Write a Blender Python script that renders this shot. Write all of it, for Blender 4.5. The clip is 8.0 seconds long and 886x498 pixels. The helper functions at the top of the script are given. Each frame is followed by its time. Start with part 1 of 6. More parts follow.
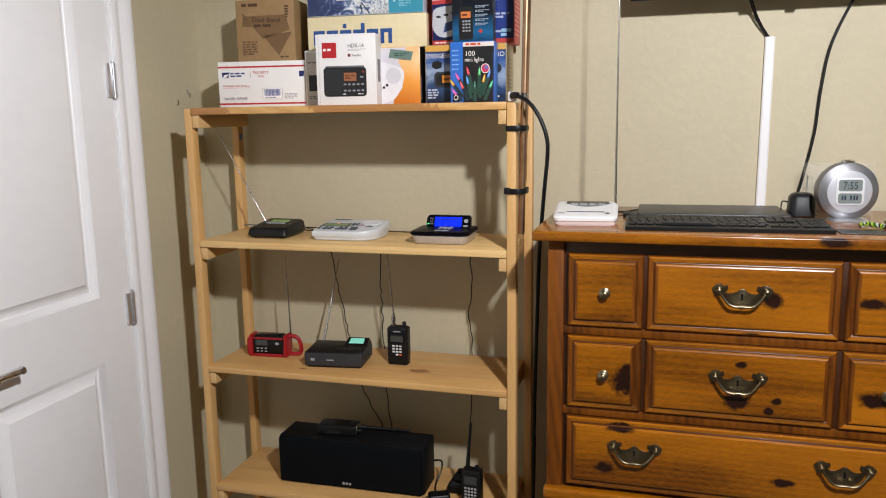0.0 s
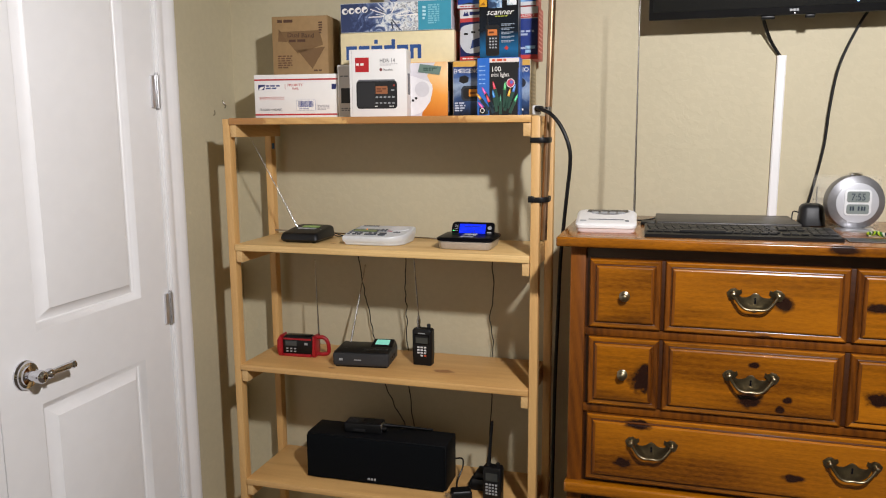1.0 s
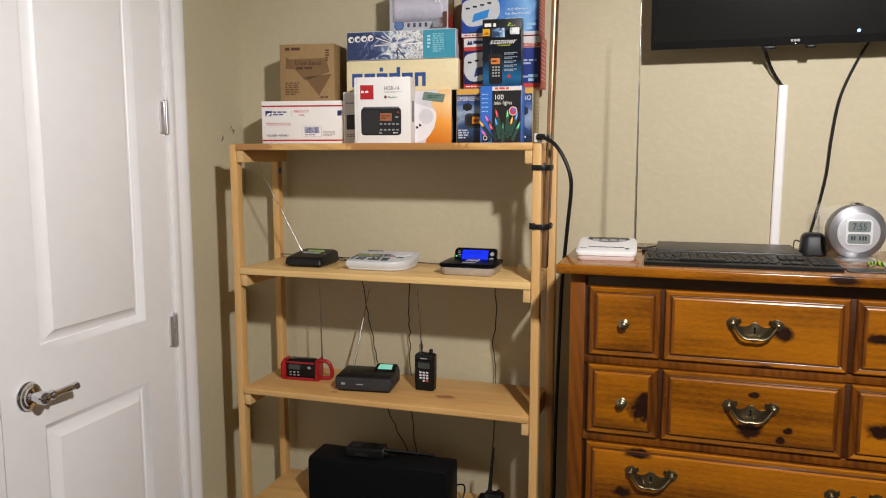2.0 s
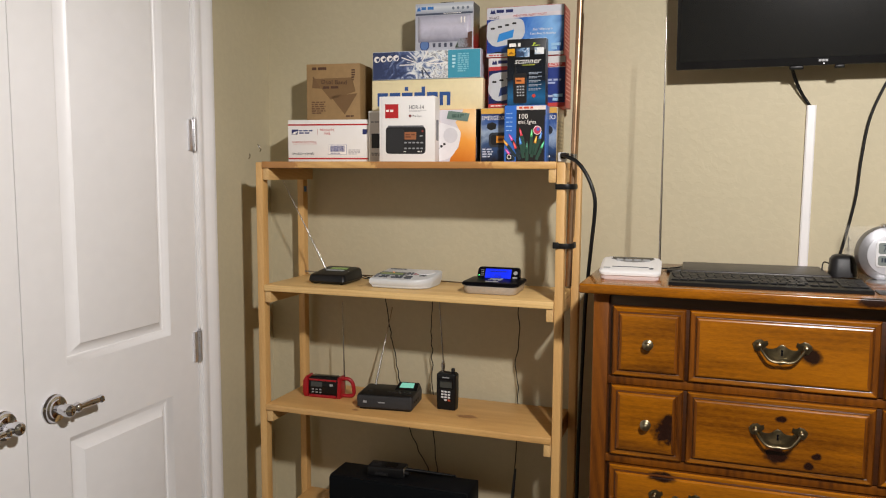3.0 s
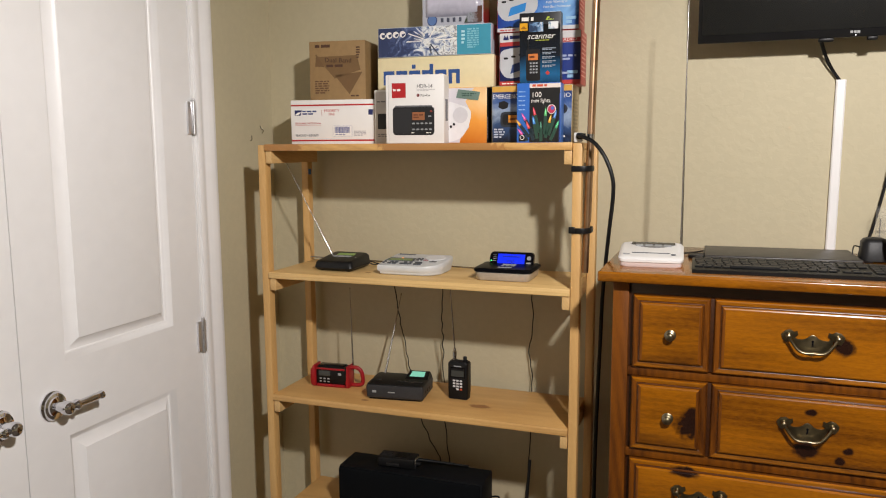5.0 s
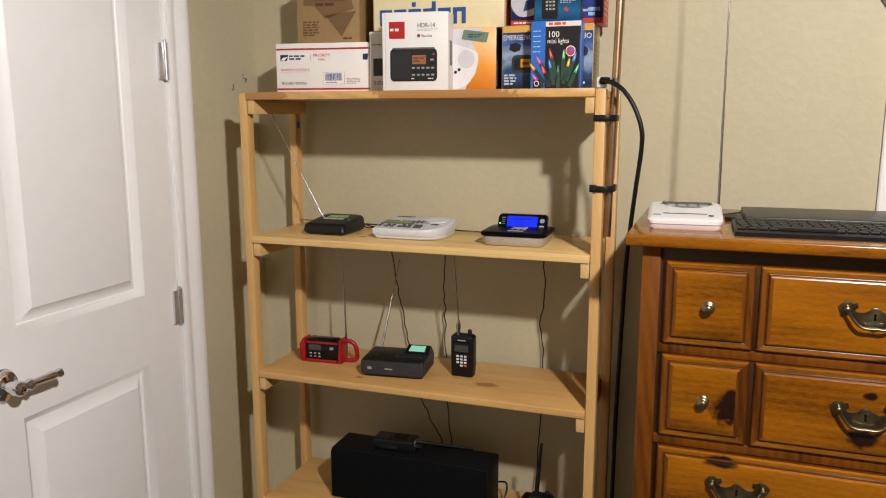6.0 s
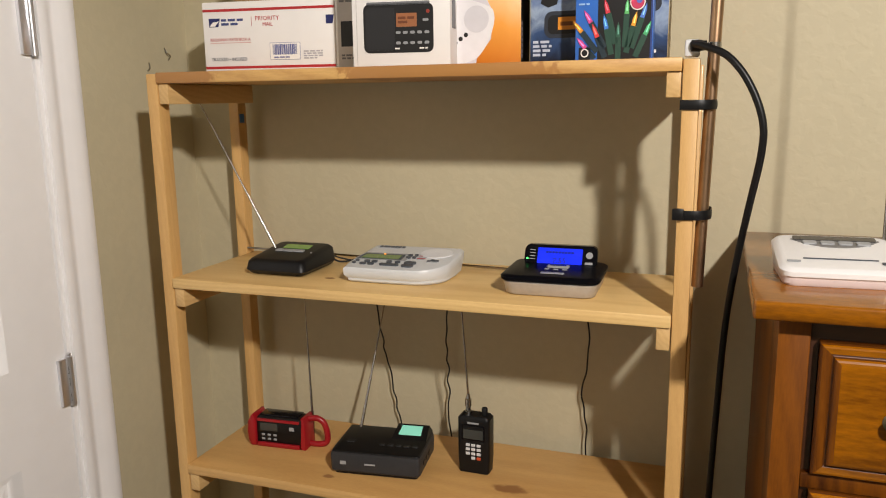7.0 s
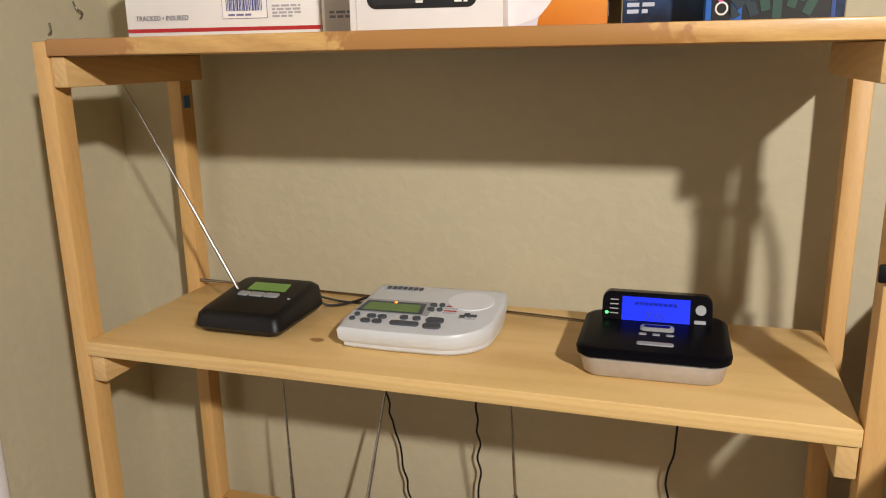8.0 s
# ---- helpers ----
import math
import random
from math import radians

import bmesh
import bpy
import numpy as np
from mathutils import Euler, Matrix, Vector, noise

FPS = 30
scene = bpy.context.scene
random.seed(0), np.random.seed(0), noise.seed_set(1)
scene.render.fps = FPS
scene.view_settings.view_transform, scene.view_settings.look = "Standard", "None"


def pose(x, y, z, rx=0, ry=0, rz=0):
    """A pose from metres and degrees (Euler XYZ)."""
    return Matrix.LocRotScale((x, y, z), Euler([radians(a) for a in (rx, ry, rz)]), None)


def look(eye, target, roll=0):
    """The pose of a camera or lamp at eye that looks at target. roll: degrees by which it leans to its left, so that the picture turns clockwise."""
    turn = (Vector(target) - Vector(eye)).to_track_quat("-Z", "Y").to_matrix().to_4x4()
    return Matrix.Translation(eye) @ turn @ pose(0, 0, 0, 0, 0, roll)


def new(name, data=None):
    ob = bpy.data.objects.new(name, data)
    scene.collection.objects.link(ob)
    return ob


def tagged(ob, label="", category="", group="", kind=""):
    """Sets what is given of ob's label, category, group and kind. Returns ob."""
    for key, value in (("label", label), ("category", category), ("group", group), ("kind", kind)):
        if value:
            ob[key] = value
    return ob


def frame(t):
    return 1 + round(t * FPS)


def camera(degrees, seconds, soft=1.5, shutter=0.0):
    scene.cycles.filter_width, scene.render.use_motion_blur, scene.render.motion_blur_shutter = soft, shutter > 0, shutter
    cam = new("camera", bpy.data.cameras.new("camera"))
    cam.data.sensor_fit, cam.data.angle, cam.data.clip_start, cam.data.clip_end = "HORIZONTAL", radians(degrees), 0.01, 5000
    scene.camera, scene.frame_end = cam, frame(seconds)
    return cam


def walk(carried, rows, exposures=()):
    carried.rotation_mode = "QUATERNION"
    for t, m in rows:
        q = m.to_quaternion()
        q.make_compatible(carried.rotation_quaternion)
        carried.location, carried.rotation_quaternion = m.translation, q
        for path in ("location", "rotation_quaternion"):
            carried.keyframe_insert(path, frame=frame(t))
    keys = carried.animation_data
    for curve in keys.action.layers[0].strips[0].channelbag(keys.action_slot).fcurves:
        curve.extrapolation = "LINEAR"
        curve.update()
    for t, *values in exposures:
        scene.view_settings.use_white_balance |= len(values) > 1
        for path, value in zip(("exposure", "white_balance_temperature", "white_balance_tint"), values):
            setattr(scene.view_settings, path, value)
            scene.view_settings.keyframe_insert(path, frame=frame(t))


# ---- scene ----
cam = camera(59.7, 8.0, soft=1.1)
PATH = [
    (0, (1.266, -1.885, 1.609), (0.717, 0.008, 1.268), -0.9),
    (0.5, (1.240, -1.957, 1.606), (0.700, -0.059, 1.284), -0.6),
    (1, (1.242, -1.999, 1.609), (0.678, -0.105, 1.298), -0.4),
    (1.5, (1.262, -2.009, 1.614), (0.686, -0.113, 1.346), -0.1),
    (1.7, (1.269, -2.003, 1.619), (0.685, -0.108, 1.356), -0.1),
    (3, (1.284, -1.997, 1.611), (0.618, -0.122, 1.413), 0.3),
    (3.5, (1.282, -1.994, 1.609), (0.591, -0.127, 1.418), 0.1),
    (4, (1.278, -1.988, 1.613), (0.571, -0.128, 1.410), -0.1),
    (4.5, (1.254, -1.942, 1.635), (0.564, -0.078, 1.415), -0.1),
    (5.8, (1.222, -1.822, 1.604), (0.555, 0.034, 1.269), -0.4),
    (6, (1.154, -1.718, 1.583), (0.486, 0.136, 1.240), -0.1),
    (6.3, (1.037, -1.539, 1.613), (0.372, 0.312, 1.251), -0.6),
    (6.5, (1.008, -1.447, 1.606), (0.332, 0.400, 1.240), -0.4),
    (7, (0.937, -1.14, 1.588), (0.279, 0.71, 1.206), -0.8),
    (7.3, (0.885, -0.959, 1.607), (0.238, 0.897, 1.226), -1.0),
    (7.5, (0.852, -0.878, 1.618), (0.205, 0.966, 1.194), -1.2),
    (7.7, (0.803, -0.810, 1.606), (0.158, 1.036, 1.180), -1.3),
    (8, (0.713, -0.74, 1.615), (0.124, 1.108, 1.127), -1.0),
]
walk(cam, [(t, look(eye, target, roll)) for t, eye, target, roll in PATH],
     [(0.0, 0.0, 6350, 10), (1.5, -0.04, 6700, 10), (3.5, -0.16, 6900, 10), (5.8, -0.05, 7000, 10), (6.5, -0.02, 7100, 10), (7.5, 0.0, 7300, 10), (8.0, 0.07, 7100, 10)])

# ---- world and lights ----
world = bpy.data.worlds.new("world")
scene.world = world
world.use_nodes = True
world.node_tree.nodes["Background"].inputs[0].default_value = (0.02, 0.02, 0.02, 1)
world.node_tree.nodes["Background"].inputs[1].default_value = 0.3
LAMP = (1.76, -1.66, 2.48)
BACK, LEFT, RIGHT, FRONT, CEIL = 0.31, -0.165, 5.2, -5.4, 2.60


# ---- materials ----
def mat(name, color, rough=0.5, metal=0.0, coat=0.0, emit=None, strength=0.0):
    m = bpy.data.materials.new(name)
    m.use_nodes = True
    b = m.node_tree.nodes["Principled BSDF"]
    b.inputs["Base Color"].default_value = (*color, 1)
    b.inputs["Roughness"].default_value = rough
    b.inputs["Metallic"].default_value = metal
    b.inputs["Coat Weight"].default_value = coat
    b.inputs["Coat Roughness"].default_value = 0.12
    if emit:
        b.inputs["Emission Color"].default_value = (*emit, 1)
        b.inputs["Emission Strength"].default_value = strength
    return m


def dull(m, level):
    """Lower the surface gloss of a dark plastic."""
    m.node_tree.nodes["Principled BSDF"].inputs["Specular IOR Level"].default_value = level
    return m


def nodes_of(m):
    return m.node_tree.nodes, m.node_tree.links, m.node_tree.nodes["Principled BSDF"]


def coords(m, scale=(1, 1, 1), kind="Object", rot=(0, 0, 0)):
    n, l, b = nodes_of(m)
    tc = n.new("ShaderNodeTexCoord")
    mp = n.new("ShaderNodeMapping")
    mp.inputs["Scale"].default_value = scale
    mp.inputs["Rotation"].default_value = rot
    l.new(tc.outputs[kind], mp.inputs["Vector"])
    return mp.outputs["Vector"]


def noise_tex(m, vec, scale, detail=4, rough=0.5, distort=0.0):
    n, l, b = nodes_of(m)
    t = n.new("ShaderNodeTexNoise")
    t.inputs["Scale"].default_value = scale
    t.inputs["Detail"].default_value = detail
    t.inputs["Roughness"].default_value = rough
    t.inputs["Distortion"].default_value = distort
    l.new(vec, t.inputs["Vector"])
    return t.outputs["Fac"]


def ramp(m, fac, stops):
    n, l, b = nodes_of(m)
    r = n.new("ShaderNodeValToRGB")
    e = r.color_ramp.elements
    while len(e) < len(stops):
        e.new(0.5)
    for s, (p, c) in zip(e, stops):
        s.position, s.color = p, (*c, 1)
    l.new(fac, r.inputs["Fac"])
    return r.outputs["Color"]


def mix(m, fac, a, b_, mode="MIX"):
    n, l, b = nodes_of(m)
    x = n.new("ShaderNodeMix")
    x.data_type, x.blend_type = "RGBA", mode
    for sock, v in ((x.inputs[0], fac), (x.inputs[6], a), (x.inputs[7], b_)):
        if isinstance(v, (int, float)):
            sock.default_value = v
        elif isinstance(v, tuple):
            sock.default_value = (*v, 1)
        else:
            l.new(v, sock)
    return x.outputs[2]


def math_node(m, op, a, b_=None):
    n, l, b = nodes_of(m)
    x = n.new("ShaderNodeMath")
    x.operation = op
    for sock, v in zip(x.inputs, (a, b_)):
        if v is None:
            continue
        if isinstance(v, (int, float)):
            sock.default_value = v
        else:
            l.new(v, sock)
    return x.outputs[0]


def bump(m, height, strength=0.2, dist=0.002):
    n, l, b = nodes_of(m)
    x = n.new("ShaderNodeBump")
    x.inputs["Strength"].default_value = strength
    x.inputs["Distance"].default_value = dist
    l.new(height, x.inputs["Height"])
    l.new(x.outputs["Normal"], b.inputs["Normal"])


def speckled(name, color, rough, spread=0.12, scale=40, bumpy=0.1, metal=0.0, coat=0.0):
    """A plain surface with a slight drift of tone, a fine grain and uneven gloss."""
    m = mat(name, color, rough, metal, coat)
    n, l, b = nodes_of(m)
    v = coords(m)
    f1 = noise_tex(m, v, scale, 5)
    f2 = noise_tex(m, v, scale * 0.12, 3)
    f = math_node(m, "MULTIPLY", math_node(m, "ADD", f1, f2), 0.5)
    lo = tuple(c * (1 - spread) for c in color)
    hi = tuple(min(1, c * (1 + spread)) for c in color)
    l.new(ramp(m, f, [(0.3, lo), (0.7, hi)]), b.inputs["Base Color"])
    r = n.new("ShaderNodeMapRange")
    r.inputs["To Min"].default_value = max(0.02, rough - 0.08)
    r.inputs["To Max"].default_value = min(1, rough + 0.08)
    l.new(f2, r.inputs["Value"])
    l.new(r.outputs[0], b.inputs["Roughness"])
    if bumpy:
        bump(m, f1, bumpy, 0.001)
    return m


def wood(name, dark, light, rough, coat, stretch, knots=(), knot_color=(0.05, 0.015, 0.006), ring=9.0, streak=0.5, spots=0.0, span=(0.15, 0.8), fibre_mix=0.22, run="DIAGONAL", edge=(1.35, 0.55)):
    """Sawn softwood: stretched growth bands, fine fibre, and knots at given places (x, y, z, radius)."""
    m = mat(name, light, rough, 0, coat)
    n, l, b = nodes_of(m)
    tc = n.new("ShaderNodeTexCoord")
    geo = n.new("ShaderNodeNewGeometry")
    info = n.new("ShaderNodeObjectInfo")
    off = n.new("ShaderNodeVectorMath")
    off.operation = "MULTIPLY_ADD"
    comb = n.new("ShaderNodeCombineXYZ")
    for i in range(3):
        l.new(info.outputs["Random"], comb.inputs[i])
    l.new(comb.outputs[0], off.inputs[0])
    off.inputs[1].default_value = (7.3, 3.1, 5.7)
    l.new(geo.outputs["Position"], off.inputs[2])
    mp = n.new("ShaderNodeMapping")
    mp.inputs["Scale"].default_value = stretch
    l.new(off.outputs[0], mp.inputs["Vector"])
    vec = mp.outputs["Vector"]
    warp = noise_tex(m, vec, ring * 0.35, 2, 0.5, 0.6)
    bands = n.new("ShaderNodeTexWave")
    bands.wave_type, bands.bands_direction = "BANDS", run
    bands.inputs["Scale"].default_value = ring
    bands.inputs["Distortion"].default_value = 9.0
    bands.inputs["Detail"].default_value = 2
    bands.inputs["Detail Scale"].default_value = 0.35
    bands.inputs["Detail Roughness"].default_value = 0.7
    l.new(vec, bands.inputs["Vector"])
    fibre = noise_tex(m, vec, ring * 14, 4, 0.65)
    base = ramp(m, math_node(m, "ADD", math_node(m, "MULTIPLY", bands.outputs["Fac"], streak * 0.45), math_node(m, "MULTIPLY", warp, 1.1 - streak * 0.45)),
                [(span[0], dark), ((span[0] + span[1]) / 2, tuple(0.4 * a + 0.6 * c for a, c in zip(dark, light))), (span[1], light)])
    base = mix(m, fibre_mix, base, ramp(m, fibre, [(0.35, dark), (0.65, light)]))
    if spots:
        blot = noise_tex(m, vec, ring * 0.8, 3, 0.6, 0.8)
        base = mix(m, math_node(m, "MULTIPLY", noise_tex(m, vec, ring * 1.7, 2, 0.5, 0.5), 0.30), base, tuple(q * 0.6 for q in dark))
        base = mix(m, ramp(m, blot, [(0.60, (0, 0, 0)), (0.8, (spots, spots, spots))]), base, knot_color)
    wob = n.new("ShaderNodeTexNoise")
    wob.inputs["Scale"].default_value = 60
    l.new(geo.outputs["Position"], wob.inputs["Vector"])
    for kx, ky, kz, kr, sx in knots:
        d = n.new("ShaderNodeVectorMath")
        d.operation = "SUBTRACT"
        l.new(geo.outputs["Position"], d.inputs[0])
        d.inputs[1].default_value = (kx, ky, kz)
        s = n.new("ShaderNodeVectorMath")
        s.operation = "MULTIPLY"
        s.inputs[1].default_value = sx
        l.new(d.outputs[0], s.inputs[0])
        ln = n.new("ShaderNodeVectorMath")
        ln.operation = "LENGTH"
        l.new(s.outputs[0], ln.inputs[0])
        dd = math_node(m, "ADD", ln.outputs["Value"], math_node(m, "MULTIPLY", math_node(m, "SUBTRACT", wob.outputs["Fac"], 0.5), kr * 1.1))
        k = n.new("ShaderNodeMapRange")
        k.interpolation_type = "SMOOTHSTEP"
        k.inputs["From Min"].default_value = kr * edge[0]
        k.inputs["From Max"].default_value = kr * edge[1]
        l.new(dd, k.inputs["Value"])
        base = mix(m, k.outputs[0], base, knot_color)
    l.new(base, b.inputs["Base Color"])
    bump(m, fibre, 0.12, 0.0006)
    return m


def paint_wall(name, color, rough):
    """Orange-peel wall paint."""
    m = mat(name, color, rough)
    n, l, b = nodes_of(m)
    v = coords(m)
    big = noise_tex(m, v, 2.2, 3)
    fine = noise_tex(m, v, 130, 3, 0.6)
    mid = noise_tex(m, v, 48, 2, 0.5, 0.3)
    lo, hi = tuple(c * 0.95 for c in color), tuple(c * 1.04 for c in color)
    base = ramp(m, big, [(0.3, lo), (0.7, hi)])
    base = mix(m, 0.10, base, ramp(m, mid, [(0.35, tuple(c * 0.75 for c in color)), (0.65, tuple(min(1, c * 1.12) for c in color))]))
    l.new(base, b.inputs["Base Color"])
    bump(m, math_node(m, "ADD", math_node(m, "MULTIPLY", ramp(m, mid, [(0.45, (0, 0, 0)), (0.6, (1, 1, 1))]), 0.7), math_node(m, "MULTIPLY", fine, 0.3)), 0.20, 0.0014)
    return m


M_WALL = paint_wall("beige_wall_paint", (0.525, 0.465, 0.315), 0.6)
M_CEIL = paint_wall("ceiling_paint", (0.34, 0.32, 0.29), 0.8)
M_CARPET = speckled("carpet", (0.10, 0.08, 0.06), 0.95, 0.3, 160, 0.6)
M_DOOR = speckled("white_door_paint", (0.87, 0.86, 0.855), 0.38, 0.03, 22, 0.06)
M_TRIM = speckled("white_trim_paint", (0.86, 0.85, 0.845), 0.32, 0.03, 22, 0.05)
M_CHROME = mat("chrome", (0.66, 0.66, 0.69), 0.07, 1.0)
M_HINGE = mat("satin_nickel", (0.72, 0.72, 0.74), 0.33, 0.9)
M_STEEL = mat("antenna_steel", (0.40, 0.39, 0.38), 0.24, 1.0)
M_BLACK = speckled("black_plastic", (0.0055, 0.0055, 0.006), 0.40, 0.25, 90, 0.08)
M_RUBBER = speckled("black_rubber", (0.006, 0.006, 0.0065), 0.42, 0.25, 60, 0.05)
M_GLOSS = mat("gloss_black", (0.004, 0.004, 0.006), 0.10)
for m_, s_ in ((M_BLACK, 0.28), (M_RUBBER, 0.3), (M_GLOSS, 0.28)):
    dull(m_, s_)
M_PINE = wood("pine_board", (0.63, 0.385, 0.140), (0.83, 0.570, 0.245), 0.5, 0.08, (1.4, 9, 9),
              knots=[(0.283, 0.082, 1.27, 0.0075, (0.7, 1, 1)), (0.283, 0.082, 1.27, 0.004, (0.7, 1, 1))],
              knot_color=(0.36, 0.175, 0.06), ring=5, streak=0.40, run="Z", span=(0.26, 0.74), edge=(1.15, 0.7))
M_TOPPINE = wood("stained_pine_edge", (0.38, 0.165, 0.045), (0.72, 0.43, 0.145), 0.45, 0.1, (1.5, 7, 7), ring=3.0, streak=0.6, knot_color=(0.42, 0.195, 0.055),
                 knots=[(0.03, 0.0, 1.655, 0.085, (0.9, 0.3, 1.3)), (0.53, 0.0, 1.612, 0.165, (1.0, 0.3, 1.6))], edge=(1.08, 0.94))
M_PINER = wood("reddish_pine_board", (0.50, 0.265, 0.085), (0.70, 0.420, 0.155), 0.5, 0.08, (1.4, 9, 9), knots=[(0.617, 0.100, 0.9, 0.015, (0.45, 1, 1)), (0.603, 0.096, 0.9, 0.010, (0.9, 1, 1)), (0.283, 0.043, 0.9, 0.007, (0.6, 1, 1))], knot_color=(0.30, 0.135, 0.045), ring=4, streak=0.40, run="Z", span=(0.26, 0.74), edge=(1.2, 0.6))
M_POST = wood("pine_post", (0.50, 0.265, 0.085), (0.70, 0.43, 0.165), 0.5, 0.08, (10, 10, 1.1), ring=5, streak=0.2)
M_CLEAT = wood("pine_cleat", (0.52, 0.30, 0.11), (0.70, 0.46, 0.20), 0.5, 0.06, (9, 1.4, 9), ring=6, streak=0.5)
DK = [(1.248, -0.185, 1.228, 0.009, (1, 1, 1)), (1.489, -0.185, 1.216, 0.019, (0.9, 1, 1)), (1.196, -0.185, 1.015, 0.026, (0.75, 1, 0.8)),
      (1.210, -0.185, 1.046, 0.014, (0.4, 1, 1.2)), (1.426, -0.185, 0.992, 0.020, (0.75, 1, 1)), (1.509, -0.185, 0.996, 0.009, (0.8, 1, 1)), (1.494, -0.185, 0.973, 0.009, (0.8, 1, 1)),
      (1.434, -0.185, 1.072, 0.008, (0.6, 1, 1)), (1.152, -0.185, 0.805, 0.014, (0.6, 1, 1)), (1.185, -0.185, 0.905, 0.013, (0.4, 1, 1)),
      (1.530, -0.185, 0.814, 0.010, (0.4, 1, 1)), (1.694, -0.185, 1.015, 0.018, (0.5, 1, 1)), (1.677, -0.185, 1.218, 0.012, (0.4, 1, 1)),
      (1.451, -0.185, 1.132, 0.012, (0.4, 1, 1)), (1.60, -0.205, 1.345, 0.014, (0.45, 1, 1)), (1.066, -0.185, 0.965, 0.007, (1, 1, 1))]
M_DRES = wood("honey_stained_pine", (0.062, 0.0140, 0.0010), (0.49, 0.164, 0.0044), 0.25, 0.42, (1.3, 6.5, 6.5), knots=DK, knot_color=(0.016, 0.004, 0.002), ring=3.2, streak=0.14, spots=0.5, span=(0.30, 0.72), fibre_mix=0.24, run="Z", edge=(1.25, 0.6))
M_GLAZE = wood("dark_glazed_moulding", (0.030, 0.007, 0.001), (0.13, 0.036, 0.003), 0.32, 0.4, (1.1, 8, 8), ring=4.5)
# Upright-grain honey pine, toned darker to put the side's shade into the colour.
M_DRESV = wood("honey_pine_upright_shaded", (0.042, 0.0095, 0.001), (0.235, 0.068, 0.0030), 0.42, 0.10, (8, 8, 1.0), ring=4.0, streak=0.35, spots=0.35, span=(0.30, 0.70))
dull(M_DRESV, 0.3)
M_DRESD = wood("dark_stained_groove", (0.018, 0.005, 0.001), (0.06, 0.016, 0.003), 0.4, 0.2, (1.1, 8, 8), ring=4.5)
M_BRASS = speckled("antique_brass", (0.23, 0.195, 0.125), 0.32, 0.5, 60, 0.12, 1.0)
M_CARD = speckled("brown_cardboard", (0.30, 0.185, 0.078), 0.7, 0.14, 50, 0.15)
M_WHITEBOX = speckled("white_card", (0.80, 0.78, 0.75), 0.45, 0.03, 30, 0.03)
M_COPPER = speckled("copper_pipe", (0.40, 0.255, 0.155), 0.36, 0.3, 25, 0.03, 1.0)


# ---- mesh helpers ----
def finish(bm, name, material, smooth=False):
    bmesh.ops.recalc_face_normals(bm, faces=bm.faces)
    me = bpy.data.meshes.new(name)
    bm.to_mesh(me)
    bm.free()
    if smooth:
        for p in me.polygons:
            p.use_smooth = True
    for x in material if isinstance(material, (list, tuple)) else [material]:
        me.materials.append(x)
    return me


def auto_smooth(me, angle=40):
    me.shade_smooth()
    bm = bmesh.new()
    bm.from_mesh(me)
    for e in bm.edges:
        e.smooth = not (len(e.link_faces) == 2 and e.calc_face_angle(0) > radians(angle))
    bm.to_mesh(me)
    bm.free()


def part(name, bm, material, parent=None, label="", loc=(0, 0, 0), rot=(0, 0, 0), smooth=True):
    me = finish(bm, name, material)
    if smooth:
        auto_smooth(me)
    ob = new(name, me)
    ob.matrix_basis = pose(*loc, *rot)
    if parent:
        ob.parent = parent
    if label:
        ob["label"] = label
    return ob


def thing(name, label, category, loc=(0, 0, 0), rz=0.0, group="", kind="", size=1.0):
    e = new(name)
    e.empty_display_size = 0.05
    e.matrix_basis = pose(*loc, 0, 0, rz) @ Matrix.Diagonal((size, size, size, 1))
    return tagged(e, label, category, group, kind)


def box(x0, y0, z0, x1, y1, z1, bevel=0.0, segs=2, bm=None):
    """A box between two corners; bevelled edges."""
    own = bmesh.new()
    bmesh.ops.create_cube(own, size=1.0)
    for v in own.verts:
        v.co = Vector(((x0 + x1) / 2 + v.co.x * (x1 - x0), (y0 + y1) / 2 + v.co.y * (y1 - y0), (z0 + z1) / 2 + v.co.z * (z1 - z0)))
    if bevel:
        bmesh.ops.bevel(own, geom=list(own.edges), offset=bevel, segments=segs, profile=0.5, affect="EDGES", clamp_overlap=True)
    if bm is None:
        return own
    me = bpy.data.meshes.new("tmp")
    own.to_mesh(me)
    own.free()
    bm.from_mesh(me)
    bpy.data.meshes.remove(me)
    return bm


def revolve(profile, steps=24, axis="Z"):
    """A turned solid from (radius, height) pairs."""
    bm = bmesh.new()
    rings = []
    for r, h in profile:
        ring = []
        for i in range(steps):
            a = 2 * math.pi * i / steps
            p = (r * math.cos(a), r * math.sin(a), h)
            if axis == "Y":
                p = (p[0], h, p[1])
            elif axis == "X":
                p = (h, p[0], p[1])
            ring.append(bm.verts.new(p))
        rings.append(ring)
    for a, c in zip(rings, rings[1:]):
        for i in range(steps):
            j = (i + 1) % steps
            bm.faces.new((a[i], a[j], c[j], c[i]))
    bm.faces.new(rings[0])
    bm.faces.new(rings[-1])
    return bm


